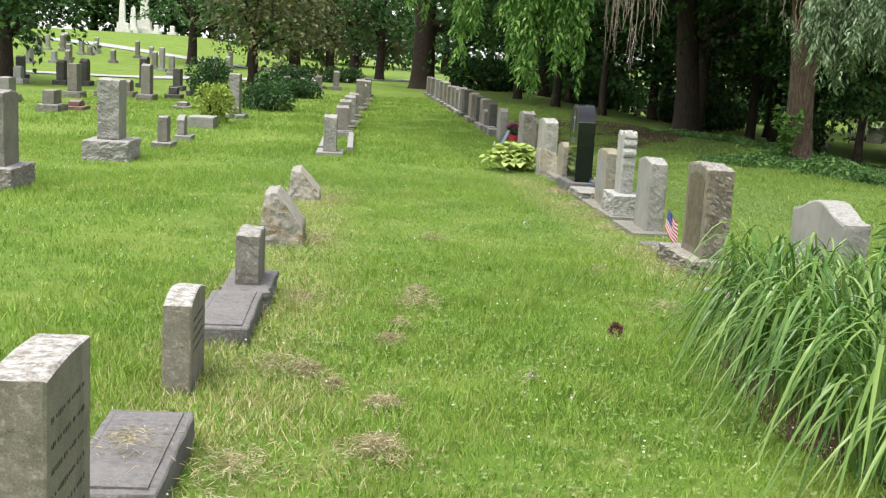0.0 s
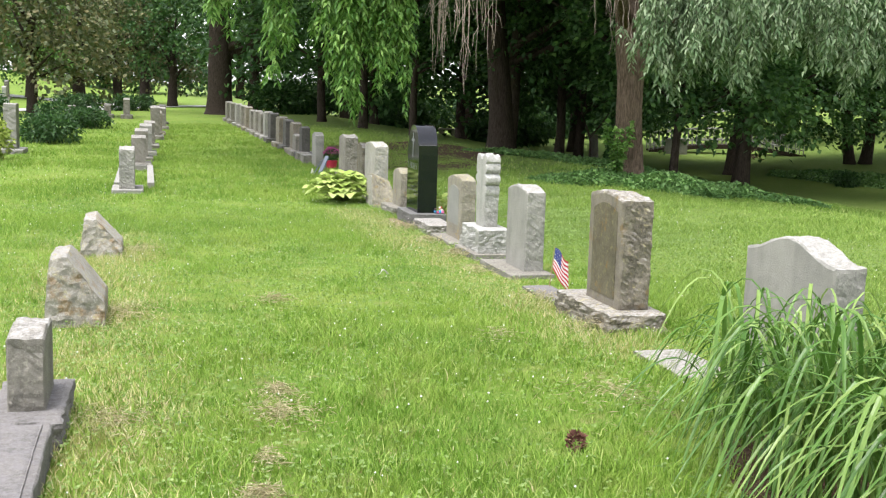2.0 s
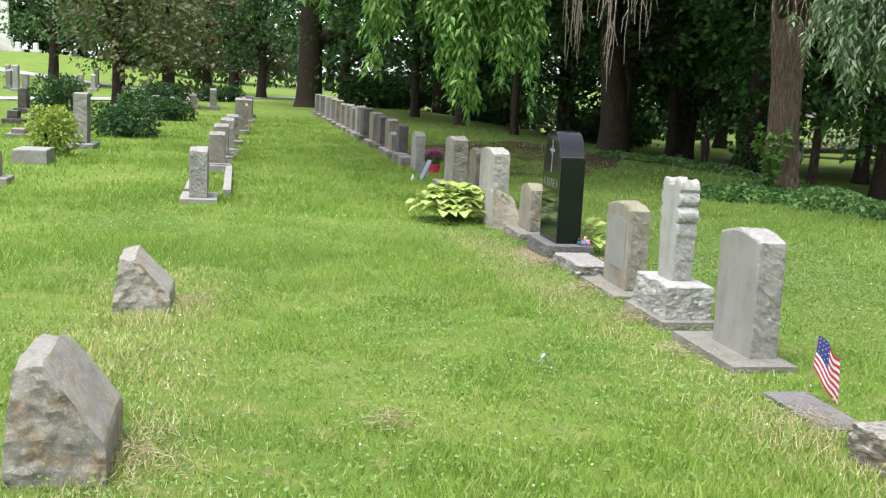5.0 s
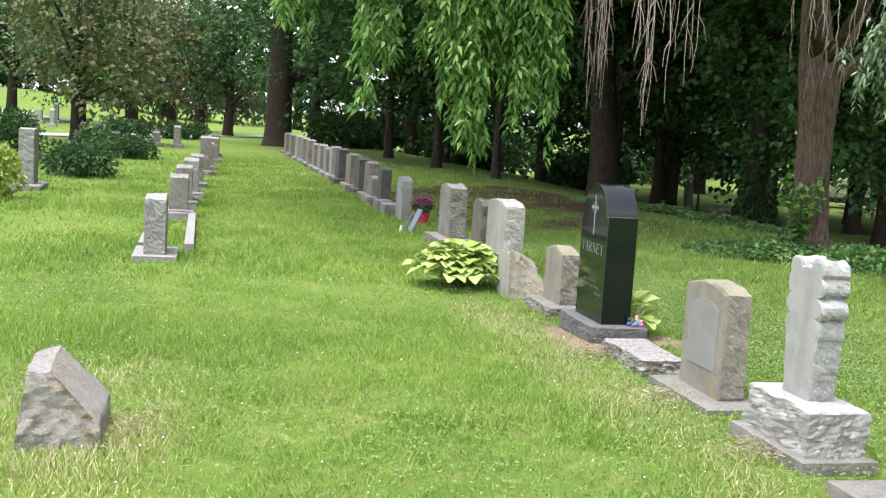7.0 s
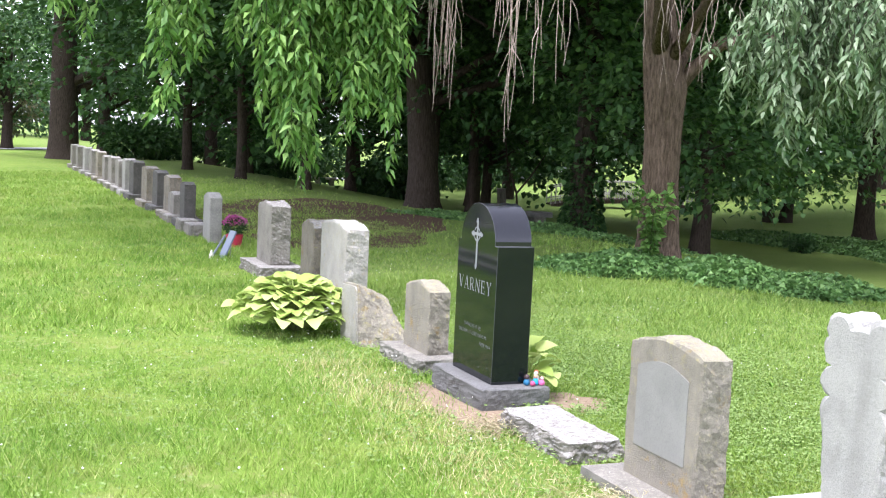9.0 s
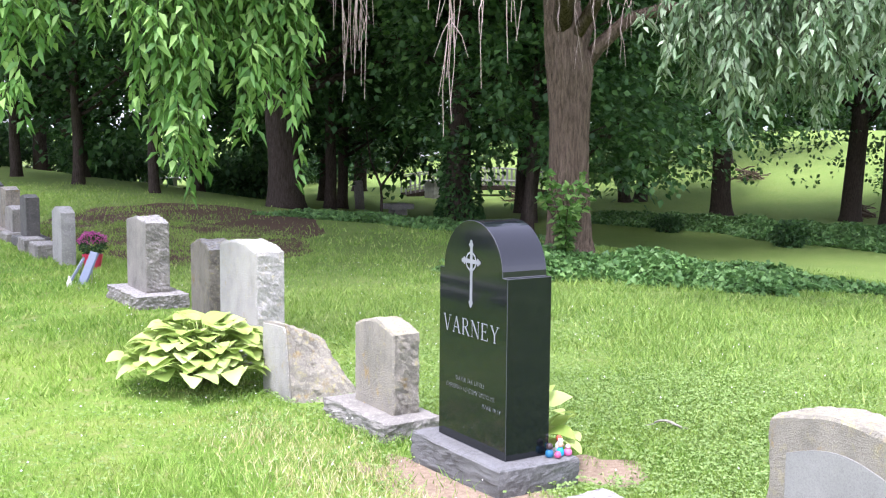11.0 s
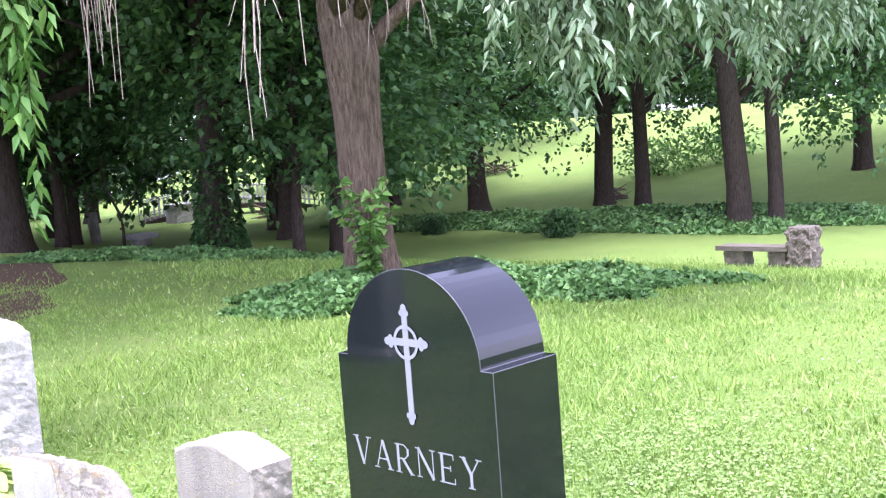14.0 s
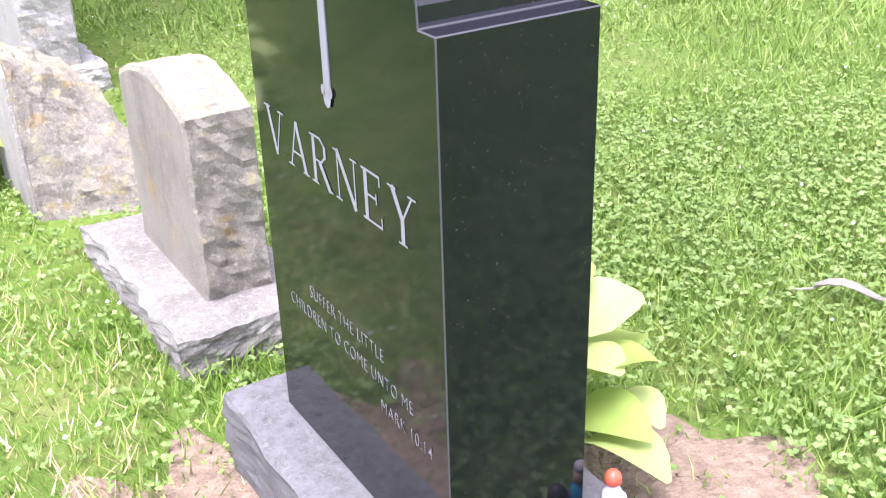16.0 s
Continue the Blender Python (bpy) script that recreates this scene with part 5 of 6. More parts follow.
for k, (x, y, n, size) in enumerate([(2.45, 4.1, 200, 1.0), (2.5, 4.9, 230, 1.05), (2.6, 5.7, 220, 1.05), (3.2, 4.5, 170, 1.05), (3.3, 5.4, 180, 1.05), (2.75, 6.5, 170, 0.95), (3.1, 3.7, 130, 1.0)]):
    daylily(x, y, n, size, k + 1, "dense clump of arching strap-leaved green daylilies")
drape("soil", (2.7, 5.0, 0.75, 1.75, 0), 0.01, MULCH, "dark bare soil under the daylilies", "bare soil", 0.3, 5, 0.2)


def hosta(x, y, r, h, n, seed, label, size=0.2):
    t = thing("hosta", (x, y, gz(x, y)), label, "plant")
    rr = random.Random(seed)
    for i in range(n):
        a = i * 2.39996 + rr.uniform(-0.2, 0.2)
        k = math.sqrt((i + 0.5) / n)
        L, W = size * rr.uniform(0.8, 1.25), size * rr.uniform(0.85, 1.08)
        bm = bmesh.new()
        q = k * (r - L * 0.5) * rr.uniform(0.88, 1.08)
        zc = h * (1 - 0.7 * k * k) * rr.uniform(0.85, 1.1) + 0.03
        tilt = -0.1 + 0.75 * k * rr.uniform(0.3, 1.3)
        yaw = a + rr.uniform(-1.1, 1.1)
        roll = rr.uniform(-0.3, 0.3)
        o = Vector((math.cos(a) * q, math.sin(a) * q, zc))
        fw, sd = Vector((math.cos(yaw), math.sin(yaw), 0)), Vector((-math.sin(yaw), math.cos(yaw), roll))
        prev = None
        for s, wk in enumerate((0.5, 0.94, 1.0, 1.0, 0.88, 0.6, 0.12)):
            u = s / 6
            w = W * 0.5 * wk
            c = o + fw * L * u + Vector((0, 0, L * (0.25 * math.sin(u * 2.3) - tilt * u * u * 0.6)))
            c.z = max(c.z, 0.03)
            row = [bm.verts.new(c + sd * w * e + Vector((0, 0, w * (0.16 if abs(e) == 1 else (0.1 if e else 0))))) for e in (1, 0.5, 0, -0.5, -1)]
            if prev:
                for j in range(4):
                    bm.faces.new((prev[j], prev[j + 1], row[j + 1], row[j]))
            prev = row
        tube(bm, [(0, 0, 0), (math.cos(a) * q * 0.6, math.sin(a) * q * 0.6, zc * 0.75), (math.cos(a) * q, math.sin(a) * q, max(zc - 0.005, 0.02))], [0.006, 0.005, 0.004], 4)
        part("leaf", bm, LEAF_HOSTA, t, smooth_faces=True)
    return t


hosta(2.9, 19.4, 0.56, 0.42, 190, 1, "golden-leaved hosta clump beside a slanted marker", 0.165)
hosta(3.8, 16.62, 0.24, 0.3, 26, 2, "small golden hosta growing behind the black stone", 0.15)


def ivy(name, area, n, size, seed, label, hmax=0.25):
    """Ground cover: leaves at random heights over an ellipse cx, cy, rx, ry, turn."""
    cx, cy, rx, ry, turn = area
    rng = np.random.default_rng(seed)
    a, q = rng.uniform(0, 6.283, n), np.sqrt(rng.uniform(0, 1, n))
    ca, sa = math.cos(radians(turn)), math.sin(radians(turn))
    edge = 1 + 0.18 * np.sin(a * 5 + seed) + 0.1 * np.sin(a * 11)
    u, w = rx * q * edge * np.cos(a), ry * q * edge * np.sin(a)
    x, y = cx + u * ca - w * sa, cy + u * sa + w * ca
    z = ground(x, y) + hmax * (1 - q ** 3) * (0.6 + 0.4 * np.sin(x * 3.1) * np.cos(y * 2.7)) * rng.uniform(0.3, 1, n) + 0.02
    d = rng.normal(size=(n, 3)) * [1, 1, 0.35]
    v, f = leaves(np.stack([x, y, z], 1), d, size, size * 0.85, 0.2, rng)
    ob = np_part(name, v, f, LEAF_IVY)
    return tagged(ob, label, "ground cover", kind="stuff")


ivy("ground_cover", (10.2, 22.9, 2.7, 1.45, -46), 24000, 0.1, 1, "low leafy ground cover round the weeping tree", 0.34)
ivy("ground_cover", (13.0, 33.5, 3.4, 1.6, -40), 12000, 0.12, 2, "low ivy under woodland trees", 0.22)
ivy("ground_cover", (32.2, 36.5, 3.6, 13, 6), 30000, 0.22, 3, "dark ivy bank under the trees", 0.45)


# ---- grass ----
BARE = [(3.2, 16.25, 0.27, 0.8), (3.98, 16.35, 0.28, 0.34), (2.7, 5.0, 0.65, 1.6)]


def open_ground(x, y, rng):
    """True where grass grows: off the stones, sparse on bare soil."""
    ok = np.ones(len(x), bool)
    for x0, x1, y0, y1 in FOOT:
        ok &= ~((x > x0 - 0.005) & (x < x1 + 0.005) & (y > y0 - 0.005) & (y < y1 + 0.005))
    for cx, cy, rx, ry in BARE:
        ok &= ~((((x - cx) / rx) ** 2 + ((y - cy) / ry) ** 2 < rng.uniform(0.5, 1.15, len(x))) & (rng.uniform(0, 1, len(x)) < 0.93))
    return ok


def grass(name, x0, x1, y0, y1, per_m2, h, w, seed, label, bent=True, soft=0.25, mat=BLADE):
    rng = np.random.default_rng(seed)
    n = int((x1 - x0) * (y1 - y0) * per_m2)
    x, y = rng.uniform(x0, x1, n) + rng.normal(size=n) * soft, rng.uniform(y0, y1, n) + rng.normal(size=n) * soft
    wave = np.random.default_rng(77)
    tuft = np.full(n, 0.78)
    for fr, am in ((0.9, 0.12), (1.7, 0.12), (2.9, 0.12), (4.7, 0.1), (7.3, 0.1), (11.9, 0.08), (17.0, 0.06)):
        for _ in range(2):
            th = wave.uniform(0, 6.283)
            warp = 1.3 * np.sin(x * fr * 0.37 + y * fr * 0.29 + wave.uniform(0, 6.283))
            tuft = tuft + am * np.sin(fr * (x * math.cos(th) + y * math.sin(th)) + warp + wave.uniform(0, 6.283))
    keep = (rng.uniform(0, 1, n) < np.clip(tuft, 0.35, 1)) & open_ground(x, y, rng)
    if mat is BLADE:
        wob = 0.12 * np.sin(y * 2.3) + 0.09 * np.sin(y * 5.7 + 1) + rng.normal(size=n) * 0.1
        strip_l = (x + wob > -1.0) & (x + wob < -0.05) & (y < 15)
        strip_r = (x + wob > 2.45) & (x + wob < 3.2) & (y > 8) & (y < 18.4)
        keep &= ~((strip_l | strip_r) & (rng.uniform(0, 1, n) < 0.72))
    x, y, tuft = x[keep], y[keep], tuft[keep]
    n = len(x)
    z = ground(x, y)
    H = h * rng.uniform(0.5, 1.25, n) * np.clip(tuft, 0.55, 1.2)
    a, b = rng.uniform(0, 6.283, n), rng.uniform(0, 6.283, n)
    lean = H * rng.uniform(0.2, 1.1, n)
    W = w * rng.uniform(0.7, 1.3, n)
    c = np.stack([x, y, z - 0.005], 1)
    s = np.stack([np.cos(a) * W, np.sin(a) * W, np.zeros(n)], 1)
    up = np.stack([np.cos(b) * lean, np.sin(b) * lean, H], 1)
    if bent:
        mid = np.stack([np.cos(b) * lean * 0.3, np.sin(b) * lean * 0.3, H * 0.6], 1)
        v = np.stack([c - s, c + s, c + mid + s * 0.8, c + mid - s * 0.8, c + up], 1).reshape(-1, 3)
        i = np.arange(n)[:, None] * 5
        f = np.concatenate([i + [0, 1, 2], i + [0, 2, 3], i + [3, 2, 4]])
    else:
        v = np.stack([c - s, c + s, c + up], 1).reshape(-1, 3)
        f = np.arange(n)[:, None] * 3 + [0, 1, 2]
    ob = np_part(name, v, f, mat)
    return tagged(ob, label, "grass", kind="stuff")


def dry_blade():
    m = Mat("dry_trimmed_blade", 0.8, 0, 0.2)
    c = m.ramp(m.island(), (0.0, (0.22, 0.3, 0.06)), (0.35, (0.38, 0.37, 0.13)), (0.7, (0.5, 0.45, 0.22)), (1.0, (0.6, 0.55, 0.34)))
    return m.color(c).m


DRY = dry_blade()
GL = "short mown green grass with dry blades"
grass("lawn_grass", -1.6, 3.4, 1.6, 9.5, 4200, 0.07, 0.0026, 1, GL)
grass("lawn_grass", -1.4, 6.2, 9.5, 19.0, 3000, 0.07, 0.0034, 2, GL, False)
grass("lawn_grass", 2.6, 6.0, 14.5, 19.5, 3000, 0.045, 0.0024, 11, GL, True, 0.4)
grass("lawn_grass", 3.4, 8.5, 5.0, 9.5, 1500, 0.07, 0.005, 3, GL, False)
grass("lawn_grass", 6.2, 11.0, 9.5, 22.5, 1300, 0.075, 0.0055, 4, GL, False)
grass("lawn_grass", -6.5, -1.6, 5.0, 22.0, 1300, 0.07, 0.006, 5, GL, False)
grass("lawn_grass", -1.6, 8.0, 19.0, 34.0, 900, 0.075, 0.007, 6, GL, False)
grass("lawn_grass", -9.0, -1.0, 22.0, 42.0, 260, 0.09, 0.012, 7, GL, False, 1.5)
grass("lawn_grass", -1.0, 8.0, 34.0, 52.0, 260, 0.09, 0.012, 8, GL, False, 1.5)
DL = "dry trimmed grass along the row of stones"
grass("dry_grass", -0.95, -0.1, 2.6, 15.0, 3400, 0.062, 0.0032, 21, DL, False, 0.2, DRY)
grass("dry_grass", 2.5, 3.15, 8.0, 18.4, 3200, 0.06, 0.0032, 22, DL, False, 0.18, DRY)
grass("dry_grass", 0.0, 1.2, 2.0, 9.0, 260, 0.05, 0.0028, 23, "dry blades scattered through the lawn", True, 0.3, DRY)
grass("lawn_grass", 9.0, 22.0, 12.0, 30.0, 260, 0.09, 0.012, 9, GL, False, 1.5)


def clover(name, x0, x1, y0, y1, n, seed):
    """Round clover leaflets in threes, low among the grass."""
    rng = np.random.default_rng(seed)
    x, y = rng.uniform(x0, x1, n) + rng.normal(size=n) * 0.45, rng.uniform(y0, y1, n) + rng.normal(size=n) * 0.6
    keep = np.sin(x * 1.9 + 2 * np.sin(y * 0.8 + seed)) + np.sin(y * 2.3 + x) + rng.normal(size=n) * 0.9 > -0.9
    keep &= open_ground(x, y, rng)
    x, y = x[keep], y[keep]
    n = len(x)
    z = ground(x, y) + rng.uniform(0.02, 0.055, n)
    a0 = rng.uniform(0, 6.283, n)
    P, D = [], []
    for k in range(3):
        a = a0 + k * 2.094
        P.append(np.stack([x, y, z], 1))
        D.append(np.stack([np.cos(a), np.sin(a), rng.uniform(-0.1, 0.45, n)], 1))
    v, f = leaves(np.concatenate(P), np.concatenate(D), 0.015, 0.015, 0, rng, 0.1)
    return tagged(np_part(name, v, f, LEAF_CLOVER), "green clover leaves among the grass", "clover", kind="stuff")


clover("clover_patch", 3.3, 6.6, 13.0, 19.5, 20000, 1)
clover("clover_patch", 3.9, 5.6, 15.2, 18.2, 10000, 4)
clover("clover_patch", 3.3, 9.0, 10.0, 22.0, 20000, 3)
clover("clover_patch", -1.4, 3.3, 2.0, 19.0, 24000, 2)


def clover_flowers(n, x0, x1, y0, y1, seed):
    rng = np.random.default_rng(seed)
    x, y = rng.uniform(x0, x1, n), rng.uniform(y0, y1, n)
    z = ground(x, y) + rng.uniform(0.05, 0.09, n)
    r = rng.uniform(0.004, 0.0075, n)
    o = np.array([(1, 0, 0), (-1, 0, 0), (0, 1, 0), (0, -1, 0), (0, 0, 1), (0, 0, -1)], float)
    v = np.stack([x, y, z], 1)[:, None] + o[None] * r[:, None, None]
    t = np.array([(0, 2, 4), (2, 1, 4), (1, 3, 4), (3, 0, 4), (2, 0, 5), (1, 2, 5), (3, 1, 5), (0, 3, 5)])
    f = (np.arange(n)[:, None, None] * 6 + t[None]).reshape(-1, 3)
    return tagged(np_part("clover_flowers", v.reshape(-1, 3), f, WHITE_PETAL), "small white clover flowers in the lawn", "flowers", kind="stuff")


clover_flowers(1500, -6, 8, 2, 26, 3)


# ---- dry clippings on the lawn ----
def straw(x, y, r, n, seed, label="small heap of dry grass clippings on the lawn", lift=0.0, flat=0.3):
    rng = np.random.default_rng(seed)
    a, q = rng.uniform(0, 6.283, n), r * np.abs(rng.normal(size=n)) * 0.55
    px, py = x + q * np.cos(a), y + q * np.sin(a) * 1.3
    pz = ground(px, py) + lift + rng.uniform(0.03, 0.085, n) * np.exp(-(q / r) ** 2)
    v, f = leaves(np.stack([px, py, pz], 1), np.stack([rng.normal(size=n), rng.normal(size=n), rng.normal(size=n) * flat], 1), 0.055, 0.0035, 0.1, rng)
    return tagged(np_part("grass_clippings", v, f, STRAW), label, "grass clippings", kind="stuff")


for k, (x, y, r, n) in enumerate([(0.26, 6.04, 0.14, 420), (-0.19, 5.34, 0.11, 380), (0.15, 4.15, 0.19, 900), (0.19, 4.75, 0.12, 520), (0.46, 7.17, 0.28, 420), (-0.05, 5.09, 0.06, 200), (0.5, 7.6, 0.16, 300), (0.95, 5.3, 0.1, 60),
                                  (0.79, 10.3, 0.2, 260), (0.33, 6.5, 0.1, 160), (2.1, 8.8, 0.3, 200), (3.05, 15.6, 0.35, 500), (3.0, 14.2, 0.4, 500), (2.95, 12.9, 0.3, 400), (2.85, 11.8, 0.3, 300), (-0.35, 5.4, 0.35, 420), (-0.3, 9.9, 0.4, 420), (-0.25, 13.4, 0.45, 420), (-0.3, 7.2, 0.35, 360), (-0.4, 3.9, 0.3, 420), (2.9, 10.2, 0.35, 320), (2.85, 9.0, 0.3, 260), (2.2, 7.2, 0.5, 300), (3.1, 20.2, 0.5, 300)]):
    straw(x, y, r, n, 300 + k)
straw(-0.76, 3.8, 0.15, 130, 330, "dry grass clippings scattered on a ledger stone", 0.14, 0.06)


# ---- small things ----
def flag():
    x, y = 3.16, 10.72
    t = thing("grave_flag", (x, y, gz(x, y)), "small striped memorial flag on a wooden stick in grass", "flag", ry=5)
    part("stick", tube(bmesh.new(), [(0, 0, -0.05), (0, 0, 0.2), (0, 0, 0.38)], [0.004, 0.004, 0.003], 6), plain("stick_wood", (0.32, 0.22, 0.12)), t)
    red, white, blue = plain("flag_red", (0.42, 0.03, 0.05), 0.8), plain("flag_white", (0.62, 0.6, 0.58), 0.8), plain("flag_blue", (0.03, 0.045, 0.16), 0.8)
    def cloth(u, v):
        # u along the fly, v down the hoist; the cloth hangs in a slack fold
        return (0.008 + 0.1 * u + 0.04 * u * v, -0.02 * math.sin(u * 5) - 0.1 * u, 0.37 - 0.19 * v - 0.2 * u * (0.55 + 0.45 * v) + 0.012 * math.sin(u * 7 + v * 2))
    for s in range(13):
        bm = bmesh.new()
        u0 = 0.42 if s < 7 else 0.0
        rows = [[bm.verts.new(cloth(u0 + (1 - u0) * i / 8, (s + e) / 13)) for i in range(9)] for e in (0, 1)]
        for i in range(8):
            bm.faces.new((rows[0][i], rows[0][i + 1], rows[1][i + 1], rows[1][i]))
        part("stripe", bm, red if s % 2 == 0 else white, t)
    bm = bmesh.new()
    g = [[bm.verts.new(cloth(0.42 * i / 5, 7 / 13 * j / 5)) for i in range(6)] for j in range(6)]
    for j in range(5):
        for i in range(5):
            bm.faces.new((g[j][i], g[j][i + 1], g[j + 1][i + 1], g[j + 1][i]))
    canton = part("canton", bm, blue, t)
    for j in range(4):
        for i in range(4):
            c = Vector(cloth(0.42 * (i + 0.6) / 4.2, 7 / 13 * (j + 0.6) / 4.2)) + Vector((-0.002, -0.002, 0.002))
            b2 = bmesh.new()
            vs = [b2.verts.new(c + Vector((0.003 * math.cos(a) * 0.6, -0.003 * math.cos(a), 0.003 * math.sin(a)))) for a in [k * 1.257 + 1.57 for k in range(5)]]
            b2.faces.new(vs)
            part("star", b2, white, canton)


flag()

# potted flowers and leaning plaques
x, y = 3.95, 26.9
t = thing("flower_pot", (x, y, gz(x, y)), "red foil-wrapped pot of pink chrysanthemums beside a grave", "flower pot")
bm = bmesh.new()
tube(bm, [(0, 0, 0), (0, 0, 0.1), (0, 0, 0.2), (0, 0, 0.21)], [0.1, 0.12, 0.14, 0.12], 18)
part("pot", bm, plain("red_foil", (0.42, 0.03, 0.06), 0.35), t)
rngf = np.random.default_rng(9)
p, d = crown_points(700, [(0, 0, 0.33, 0.17, 0.12)], rngf, 0.3)
v, f = leaves(p, d + rngf.normal(size=d.shape) * 0.4, 0.05, 0.03, 0, rngf)
part_leaf = np_part("foliage", v, f, LEAF_SHRUB, t)
p, d = crown_points(900, [(0, 0, 0.37, 0.18, 0.12)], rngf, 0.85)
k = p[:, 2] > 0.36
v, f = leaves(p[k], d[k] + rngf.normal(size=d[k].shape) * 0.5, 0.032, 0.022, 0, rngf)
np_part("blossom", v, f, leafy("pink_petal", (0.0, (0.3, 0.04, 0.16)), (1.0, (0.55, 0.14, 0.34))), t)
for k, (x, y, w, h, ry, rz, col, lb) in enumerate([(3.42, 25.25, 0.22, 0.42, 24, 8, (0.13, 0.155, 0.2), "blue-grey memorial plaque leaning on its stand"), (3.36, 25.6, 0.2, 0.34, 30, -12, (0.17, 0.195, 0.24), "pale blue-grey memorial plaque leaning")]):
    t = thing("memorial_plaque", (x, y, gz(x, y)), lb, "plaque", rz=rz, ry=ry)
    part("plate", box(bmesh.new(), -0.012, 0.012, -w / 2, w / 2, -0.02, h, 0.004), plain("plaque_enamel", col, 0.35), t)
    part("prop", tube(bmesh.new(), [(0.01, 0, h * 0.8), (0.12, 0, 0.02)], [0.006, 0.006], 6), plain("plaque_wire", (0.3, 0.3, 0.3), 0.4, 0.8), t)
t = thing("grave_ornament", (3.25, 25.12, gz(3.25, 25.1)), "small white ornament at the foot of a plaque", "ornament")
part("figure", tube(bmesh.new(), [(0, 0, -0.01), (0, 0, 0.05), (0, 0, 0.09), (0, 0, 0.13)], [0.03, 0.035, 0.02, 0.01], 10), plain("white_glaze", (0.6, 0.58, 0.5), 0.3), t)

# toys and trinkets on the black stone's base
ZB = -0.233
def toy(x, y, parts_, label, tilt=0.0):
    t = thing("toy_figure", (x, y, ZB), label, "toy", "toys left at the black gravestone", rx=tilt)
    for nm, z, r, hh, c, dx, dy in parts_:
        bm = bmesh.new()
        tube(bm, [(dx, dy, z), (dx, dy, z + hh * 0.2), (dx, dy, z + hh * 0.7), (dx, dy, z + hh)], [r * 0.7, r, r * 0.9, r * 0.45], 12)
        part(nm, bm, plain("toy_" + nm, c, 0.4), t, smooth_faces=True)


toy(3.66, 16.21, [("body", 0, 0.02, 0.045, (0.02, 0.35, 0.6), 0, 0), ("head", 0.045, 0.016, 0.03, (0.6, 0.36, 0.24), 0, 0), ("cap", 0.072, 0.014, 0.016, (0.65, 0.62, 0.6), 0, 0)], "small blue plastic toy figure with pale cap")
toy(3.6, 16.22, [("body", 0, 0.022, 0.04, (0.02, 0.14, 0.26), 0, 0), ("head", 0.04, 0.018, 0.03, (0.05, 0.03, 0.03), 0, 0)], "small dark blue toy figure")
toy(3.69, 16.26, [("body", 0, 0.02, 0.06, (0.6, 0.58, 0.58), 0, 0), ("head", 0.06, 0.016, 0.028, (0.5, 0.1, 0.05), 0, 0)], "small white toy figure with red head")
toy(3.7, 16.2, [("body", 0, 0.022, 0.035, (0.6, 0.14, 0.3), 0, 0), ("head", 0.035, 0.014, 0.02, (0.65, 0.4, 0.42), 0, 0)], "small pink toy figure")
toy(3.63, 16.19, [("body", 0, 0.018, 0.03, (0.45, 0.08, 0.18), 0, 0)], "small crimson toy bead")

# scraps in the grass
def scrap(x, y, l, w, rz, c, label, category="leaf"):
    t = thing("fallen_leaf" if category == "leaf" else category.replace(" ", "_"), (x, y, gz(x, y) + 0.06), label, category, rz=rz)
    bm = bmesh.new()
    rows = []
    for i in range(7):
        k = i / 6
        ww = w * math.sin(math.pi * min(1, 0.12 + 0.86 * k)) * 0.5
        rows.append([bm.verts.new((l * (k - 0.5), s * ww, 0.018 * math.sin(k * 5) + 0.012 * abs(s))) for s in (-1, 0, 1)])
    for a, b in zip(rows, rows[1:]):
        for j in range(2):
            bm.faces.new((a[j], a[j + 1], b[j + 1], b[j]))
    bmesh.ops.solidify(bm, geom=list(bm.faces), thickness=0.003)
    part("blade", bm, plain("dry_leaf_skin", c, 0.8), t)
    part("stalk", tube(bmesh.new(), [(-l * 0.5, 0, 0.0), (-l * 0.8, 0.01, -0.02)], [0.003, 0.002], 5), plain("dry_stalk", tuple(v * 0.8 for v in c)), t)


scrap(4.83, 16.66, 0.2, 0.045, -52, (0.36, 0.34, 0.27), "dry pale curled leaf lying in grass")
scrap(1.88, 11.43, 0.07, 0.05, 10, (0.6, 0.58, 0.55), "small white scrap lying in grass")
scrap(0.95, 5.25, 0.1, 0.02, 60, (0.45, 0.42, 0.35), "thin dry leaf lying in grass")
scrap(5.6, 16.2, 0.07, 0.05, 60, (0.16, 0.3, 0.04), "fresh green fallen leaf in grass")
t = thing("pine_cone", (1.66, 6.42, gz(1.66, 6.42) + 0.02), "small reddish-brown pine cone in the grass", "pine cone")
rngp = np.random.default_rng(2)
p, d = crown_points(160, [(0, 0, 0.03, 0.035, 0.04)], rngp, 0.5)
v, f = leaves(p, d + [0, 0, 0.4], 0.025, 0.02, 0, rngp)
np_part("scale_cluster", v, f, plain("cone_brown", (0.16, 0.07, 0.05), 0.9), t)

